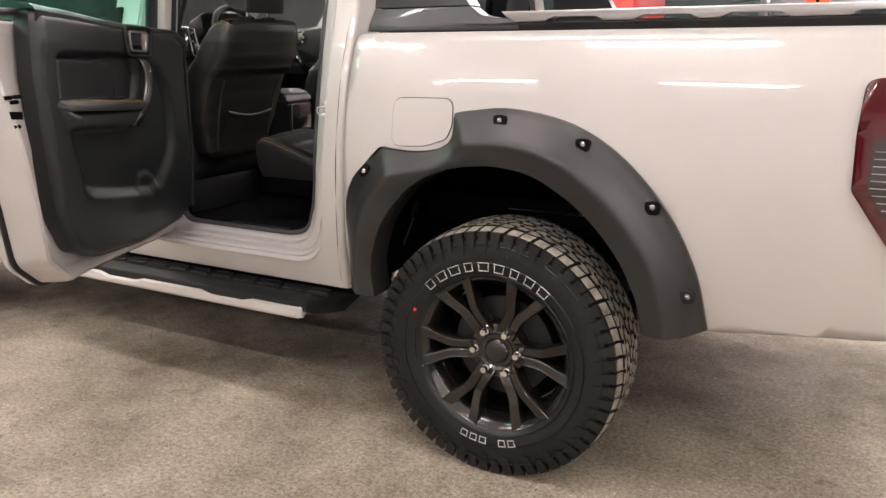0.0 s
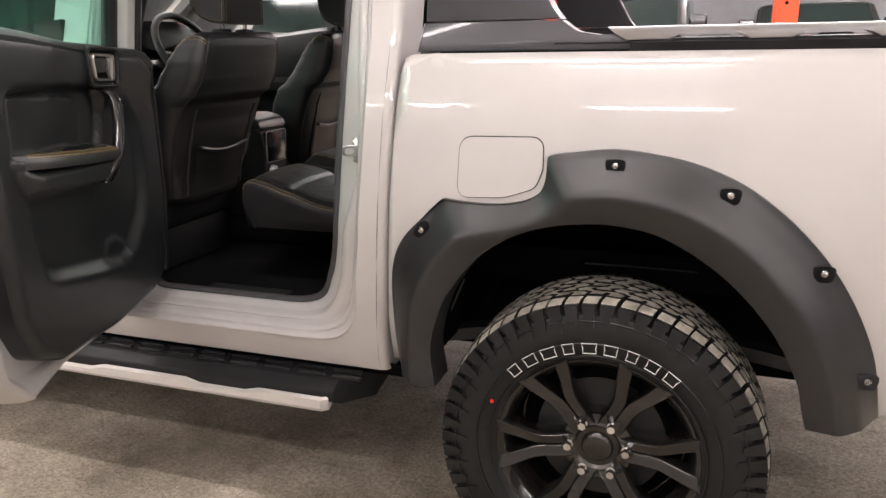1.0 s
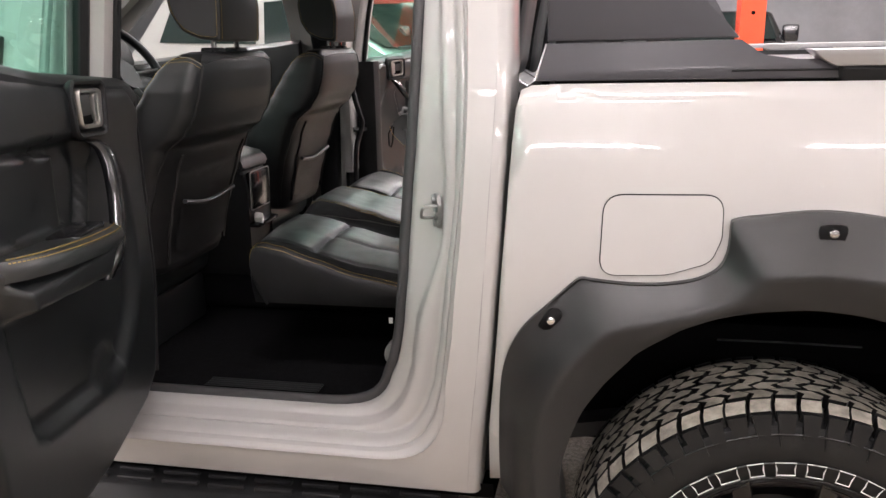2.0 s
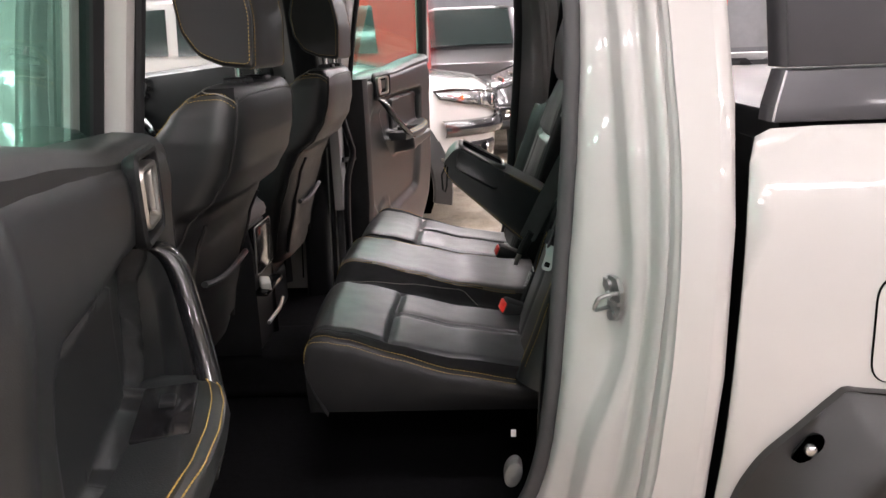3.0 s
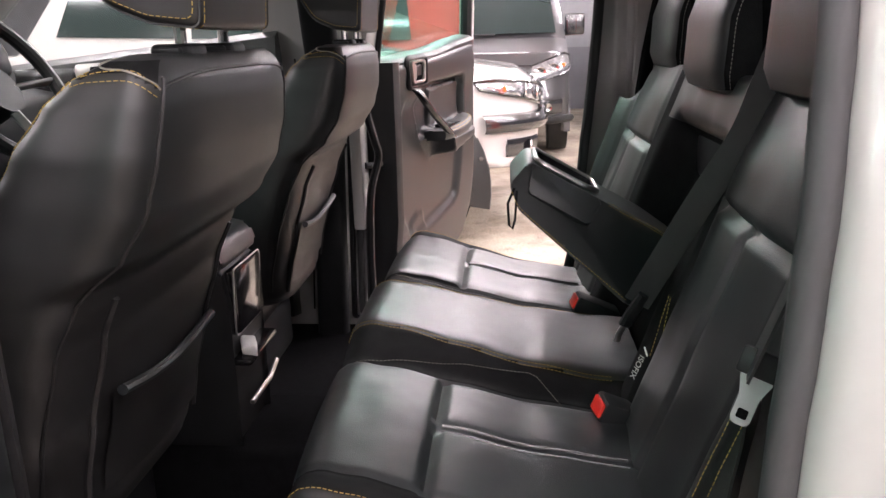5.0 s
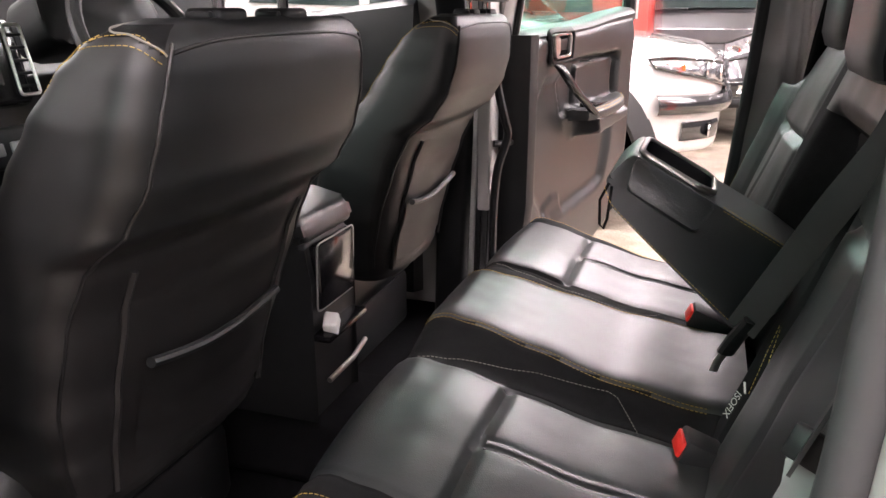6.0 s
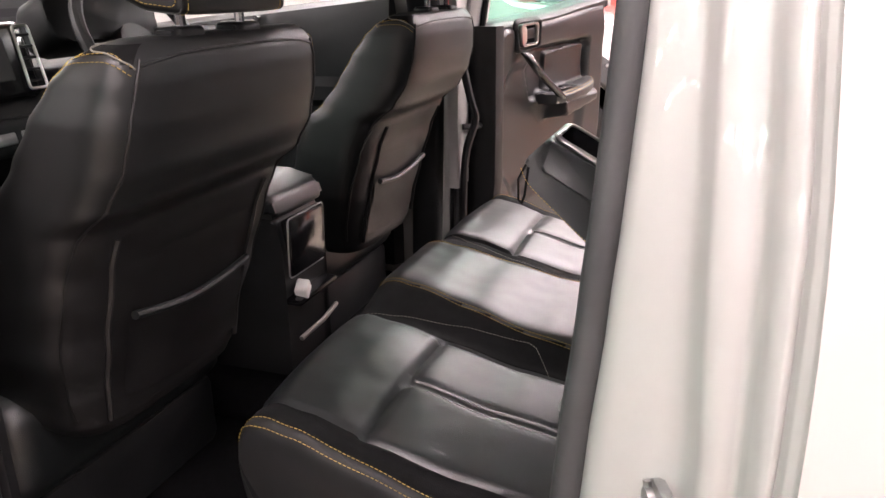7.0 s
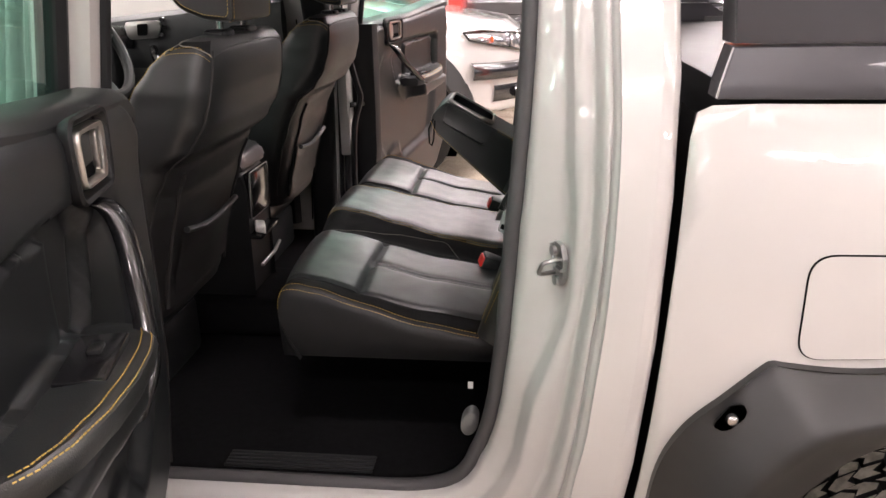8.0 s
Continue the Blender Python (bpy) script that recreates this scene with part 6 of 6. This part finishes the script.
# ---- other vehicles in the workshop ----
def vehicle(name, label, category, m, paint, prof, w, belt, wheels, screen, panes, front, tint=.16):
    """A vehicle with its nose at x = 0 pointing along +x. prof: its side outline; screen: the windscreen's foot and head."""
    v = thing(name, label, category, "parked vehicles")
    v.matrix_basis = m

    def wid(x, z):
        return w * (1 - tint * max(0, z - belt)) * (1 - .06 * max(0, (.55 - z)))

    def nose(x, f):
        """How far the front draws back towards its corners."""
        return -.40 * abs(f) ** 5 * min(1, max(0, (x + 1.1) / .9))
    out = rounded([p[:2] for p in prof], [p[2] for p in prof], 5)
    FS = [-1, -.985, -.95, -.89, -.8, -.68, -.5, -.25, 0]
    FS = FS + [-f for f in FS[-2::-1]]
    bm = bmesh.new()
    loops = []
    for f in FS:
        e = 1 - .05 * abs(f) ** 10
        cx, cz = -2.4, .9
        loops.append([Vector((cx + (x - cx) * (1 - (1 - e) * .3) + nose(x, f), wid(x, z) * f, cz + (z - cz) * e)) for x, z in out])
    rings(bm, loops, True)
    b = part("body", bm, paint, v, "", 40)

    def front_x(z):
        """The nose line at a height."""
        best = -9
        for (xa, za), (xb, zb) in zip(out, out[1:]):
            if min(za, zb) <= z <= max(za, zb) and za != zb:
                best = max(best, xa + (xb - xa) * (z - za) / (zb - za))
        return best

    def skin(f, z, lift=0.0):
        x = front_x(z)
        return Vector((x + nose(x, f) + lift * (1 - .6 * abs(f) ** 4), wid(x, z) * f + math.copysign(lift * abs(f) ** 6, f), z))

    def on(x, f, z, lift=.0):
        return Vector((x, (wid(x, z) + lift) * f, z))
    # windscreen
    (x0, z0), (x1, z1) = screen
    bm = bmesh.new()
    rings(bm, [[Vector((x0 + (x1 - x0) * t + .035 - .05 * abs(f) ** 3, wid(x0 + (x1 - x0) * t, z0 + (z1 - z0) * t) * f * .90, z0 + (z1 - z0) * t + .03)) for t in (.03, .35, .7, .95)] for f in (-.97, -.6, -.2, .2, .6, .97)], False)
    part("windscreen", bm, DARKSC, v, "dark windscreen")
    bm = bmesh.new()
    tube(bm, [Vector((x0 + .06, wid(x0, z0) * f, z0 + .035)) for f in (-.8, -.2, .1)], .012, 6)
    part("wiper", bm, TRIM, v)
    for sg in (-1, 1):
        for pane in panes:
            bm = bmesh.new()
            rings(bm, [[on(x, sg, z, .008) for x, z in pane], [on(x, sg, z, -.03) for x, z in pane]], True)
            part("side_window", bm, DARKSC, v)
        # mirror
        bm = bmesh.new()
        box(bm, -.10, .02, -.12, .12, -.13, .13, .035, 3, Matrix.Translation(Vector((x0 - .25, sg * (w + .12), belt + .17))))
        mi = part("door_mirror", bm, BLACKP, v, "black door mirror")
        bm = bmesh.new()
        tube(bm, [Vector((x0 - .28, sg * w * .93, belt + .06)), Vector((x0 - .28, sg * (w + .06), belt + .07))], .035, 8)
        part("mirror_arm", bm, BLACKP, mi)
    for x, r in wheels:
        for sg in (-1, 1):
            bm = bmesh.new()
            loops = []
            for y, rr in ((-.12, r * .6), (-.13, r * .8), (-.115, r * .97), (.0, r), (.115, r * .97), (.12, r * .7)):
                loops.append([Vector((x + rr * math.sin(a), sg * (w - .11) - y * sg, r + rr * math.cos(a))) for a in [2 * math.pi * k / 40 for k in range(40)]])
            rings(bm, loops, True)
            wl = part("wheel", bm, TYRE, v)
            bm = bmesh.new()
            rings(bm, [[Vector((x + rr * math.sin(a), sg * (w + yy), r + rr * math.cos(a))) for a in [2 * math.pi * k / 30 for k in range(30)]] for rr, yy in ((r * .62, .005), (r * .58, .022), (r * .3, .010), (.01, .015))], True)
            part("rim", bm, front["rim"], wl)
            # dark arch
            bm = bmesh.new()
            rings(bm, [[Vector((x + rr * math.cos(a), sg * (w * 1.002), max(.2, r + rr * math.sin(a) * (1.15 if front["flare"] > .05 else 1)))) for a in [2 * math.pi * k / 30 for k in range(30)]] for rr in (r * 1.14, r * .5)], True)
            part("arch_gap", bm, UNDER_SHADE, v)
            bm = bmesh.new()
            R0, R1 = (r * 1.12, r * 1.12 + front["flare"])
            tall = 1.2 if front["flare"] > .05 else 1.0
            rings(bm, [[Vector((x + rr * math.cos(a), sg * (w * .985 + yy), r + rr * math.sin(a) * tall)) for a in [math.pi * (-.06 + 1.12 * k / 24) for k in range(25)]] for rr, yy in ((R0 - .02, -.06), (R0, .035), (R0 + .02, .045), (R1, .012), (R1 + .005, -.03))], False)
            fl = part("arch_flare", bm, FLARE if front["flare"] > .05 else paint, v)
            if front["flare"] > .05:
                for a in (20, 60, 100, 140, 170):
                    bm = bmesh.new()
                    rr = R1 - .03
                    c = Vector((x + rr * math.cos(radians(a)), sg * (w * .985 + .018), r + rr * math.sin(radians(a)) * tall))
                    tube(bm, [c, c + Vector((0, sg * .015, 0))], .014, 8)
                    part("flare_bolt", bm, CHROME, fl)
    # nose: lamps, grille, bumper
    ib, it, ob_, ot = front["lamp"]
    for sg in (-1, 1):
        f0 = front["inner"]

        def lens(u, k, lift):
            f = f0 + (.998 - f0) * u
            lo, hi = ib + (ob_ - ib) * u ** 1.3, it + (ot - it) * u
            pinch = .5 + .5 * min(1, (1.04 - u) / .18)
            mid = (lo + hi) / 2 + (.02 * u)
            return skin(sg * f, mid + (k - .5) * (hi - lo) * pinch, lift)
        bm = bmesh.new()
        rings(bm, [[lens(u / 12, k / 5, .016 if 0 < k < 5 else .004) for k in range(6)] for u in range(13)], False)
        lp = part("headlamp", bm, LAMPG, v, "clear swept-back headlamp")
        bm = bmesh.new()
        tube(bm, [lens(u / 12, 0, .012) for u in range(13)] + [lens(u / 12, 1, .012) for u in range(12, -1, -1)], .010, 6, True)
        part("lamp_rim", bm, BLACKP, lp)
        for u in (.22, .55):
            c = lens(u, .5, .010)
            bm = bmesh.new()
            rings(bm, [[c + Vector((dx, r * math.cos(a), r * .8 * math.sin(a))) for a in [2 * math.pi * q / 20 for q in range(20)]] for r, dx in ((.062, .004), (.058, .014), (.040, .004), (.002, .0))], True)
            part("lamp_bowl", bm, CHROME, lp)
        bm = bmesh.new()
        c = lens(.80, .45, .016)
        box(bm, -.012, .006, -.030, .030, -.018, .018, .004, 1, Matrix.Translation(c))
        part("indicator", bm, AMBER, lp)
        # fog lamp in its dark pocket
        z0, z1 = front["fog"]
        bm = bmesh.new()
        rings(bm, [[skin(sg * f, z, .014 if 0 < k < 4 else .004) for f in (.58, .70, .82, .90)] for k, z in enumerate((z0, z0 + .02, (z0 + z1) / 2, z1 - .02, z1))], False)
        fg = part("fog_lamp_pocket", bm, BLACKP, v)
        c = skin(sg * .73, (z0 + z1) / 2, .016)
        bm = bmesh.new()
        rings(bm, [[c + Vector((dx, r * math.cos(a), r * math.sin(a))) for a in [2 * math.pi * q / 18 for q in range(18)]] for r, dx in ((.046, .0), (.044, .012), (.034, .006), (.002, .004))], True)
        part("fog_lamp", bm, CHROME, fg)
    g0, g1, gw = front["grille"]
    bm = bmesh.new()
    gz = [g0 + (g1 - g0) * k / 6 for k in range(7)]
    rings(bm, [[skin(-gw + 2 * gw * q / 10, z, .022 if 0 < k < 6 else .004) for q in range(11)] for k, z in enumerate(gz)], False)
    gr = part("grille", bm, BLACKP, v, "black grille")
    for k in range(front["bars"]):
        z = g0 + (g1 - g0) * (k + .7) / (front["bars"] + .4)
        bm = bmesh.new()
        tube(bm, [skin(-gw * .93 + 1.86 * gw * q / 10, z, .030) for q in range(11)], .012, 6)
        part("grille_bar", bm, front["bar"], gr)
    b0, b1 = front["bumper"]
    bm = bmesh.new()
    bz = [b0, b0 + .012, b0 + .04, (b0 + b1) / 2, b1 - .03, b1 - .008, b1]
    lifts = [.0, .045, .062, .066, .060, .045, .0]
    rings(bm, [[skin(f, z, lf) for z, lf in zip(bz, lifts)] for f in [-1, -.97, -.9, -.8, -.68, -.5, -.25, 0, .25, .5, .68, .8, .9, .97, 1]], False)
    part("front_bumper", bm, front["bmat"], v)
    # bonnet shut line
    bm = bmesh.new()
    z = front["shut"]
    tube(bm, [skin(-.93 + 1.86 * q / 24, z, .001) for q in range(25)], .004, 5)
    part("bonnet_gap", bm, UNDER_SHADE, v)
    return v


DARKSC = mat("dark_car_glass", (0.015, 0.024, 0.023), 0.06, 0, 0.0, spec=0.35)
AMBER = mat("amber_lens", (0.7, 0.12, 0.03), 0.2, 0, 0.6)
LAMPG = mat("headlamp_glass", (0.38, 0.38, 0.40), 0.12, 0.75, 1.0, 0.6, 45, 0.5, 25)
PICK = [(0.0, .52, .05), (.02, .80, .1), (0, 1.07, .10), (-.15, 1.175, .10), (-1.25, 1.335, .1), (-2.05, 1.84, .12), (-3.2, 1.86, .1), (-3.55, 1.36, .05), (-5.25, 1.28, .04), (-5.25, .55, .05), (-2.8, .48, .1)]
pfront = dict(rim=RIM, flare=.14, lamp=(.93, 1.07, 1.02, 1.10), inner=.50, fog=(.60, .72), grille=(.82, 1.08, .46), bar=GREYP, bars=4, bumper=(.76, .89), bmat=BLACKP, shut=1.095)
pw = [(-.90, .385), (-4.12, .385)]
ppanes = [[(-1.56, 1.42), (-2.30, 1.425), (-2.30, 1.76), (-2.10, 1.77)], [(-2.38, 1.43), (-3.24, 1.46), (-3.12, 1.74), (-2.38, 1.76)]]
vehicle("parked_pickup", "white pickup with black bolt-on flares parked alongside", "pickup truck", pose(-.72, 5.62, 0), PAINT, PICK, .92, 1.30, pw, ((-1.28, 1.345), (-2.00, 1.80)), ppanes, pfront)
vehicle("parked_pickup", "black pickup with dark windscreen parked nose-out", "pickup truck", pose(1.62, 10.4, 0, 0, 0, -90), BLACKP, PICK, .92, 1.30, pw, ((-1.28, 1.345), (-2.00, 1.80)), ppanes, dict(pfront, flare=.03))
VAN = [(0.0, .40, .05), (.03, .70, .1), (-.06, 1.02, .12), (-.30, 1.20, .12), (-.95, 1.36, .08), (-1.70, 1.93, .16), (-3.0, 1.98, .1), (-4.95, 1.97, .1), (-4.97, .45, .06), (-2.6, .35, .1)]
vfront = dict(rim=SILVERP, flare=.02, lamp=(.88, 1.06, .96, 1.19), inner=.54, fog=(.52, .68), grille=(.70, .99, .50), bar=SILVERP, bars=4, bumper=(.40, .50), bmat=TRIM, shut=1.06)
vw = [(-.95, .34), (-3.85, .34)]
vpanes = [[(-1.15, 1.38), (-1.95, 1.36), (-1.95, 1.80), (-1.70, 1.82)], [(-2.15, 1.36), (-3.2, 1.36), (-3.2, 1.82), (-2.15, 1.82)]]
vehicle("parked_van", "dark grey metallic panel van parked nose-out", "van", pose(-1.19, 8.35, 0, 0, 0, -90), GREYP, VAN, .97, 1.34, vw, ((-.97, 1.37), (-1.66, 1.88)), vpanes, vfront, .12)
vehicle("parked_van", "small red panel van parked behind the white pickup", "van", pose(-6.25, 7.45, 0, 0, 0, 180), REDP, VAN, .84, 1.34, vw, ((-.97, 1.37), (-1.66, 1.88)), vpanes[:1] + [[(-3.5, 1.38), (-4.46, 1.38), (-4.42, 1.82), (-3.5, 1.82)]], dict(vfront, bmat=TRIM), .12)


def lift_post():
    t = thing("lift_post", "orange-red steel lift post bolted to the floor", "vehicle lift", loc=(.60, 4.0, 0))
    bm = bmesh.new()
    prism(bm, [(-.075, -.07), (.075, -.07), (.075, .09), (.060, .09), (.060, -.055), (-.060, -.055), (-.060, .09), (-.075, .09)], lambda u, v: Vector((u, v, .02)), (0, 0, 2.7), .003, 1)
    p = part("post", bm, ORANGE, t)
    bm = bmesh.new()
    for k in range(12):
        tube(bm, [(0, -.072, .35 + k * .2), (0, -.0695, .35 + k * .2)], .012, 12)
    part("peg_holes", bm, UNDER_SHADE, p)
    bm = bmesh.new()
    box(bm, -.22, .22, -.22, .22, 0, .022, .004, 1)
    part("base_plate", bm, ORANGE, t)


lift_post()
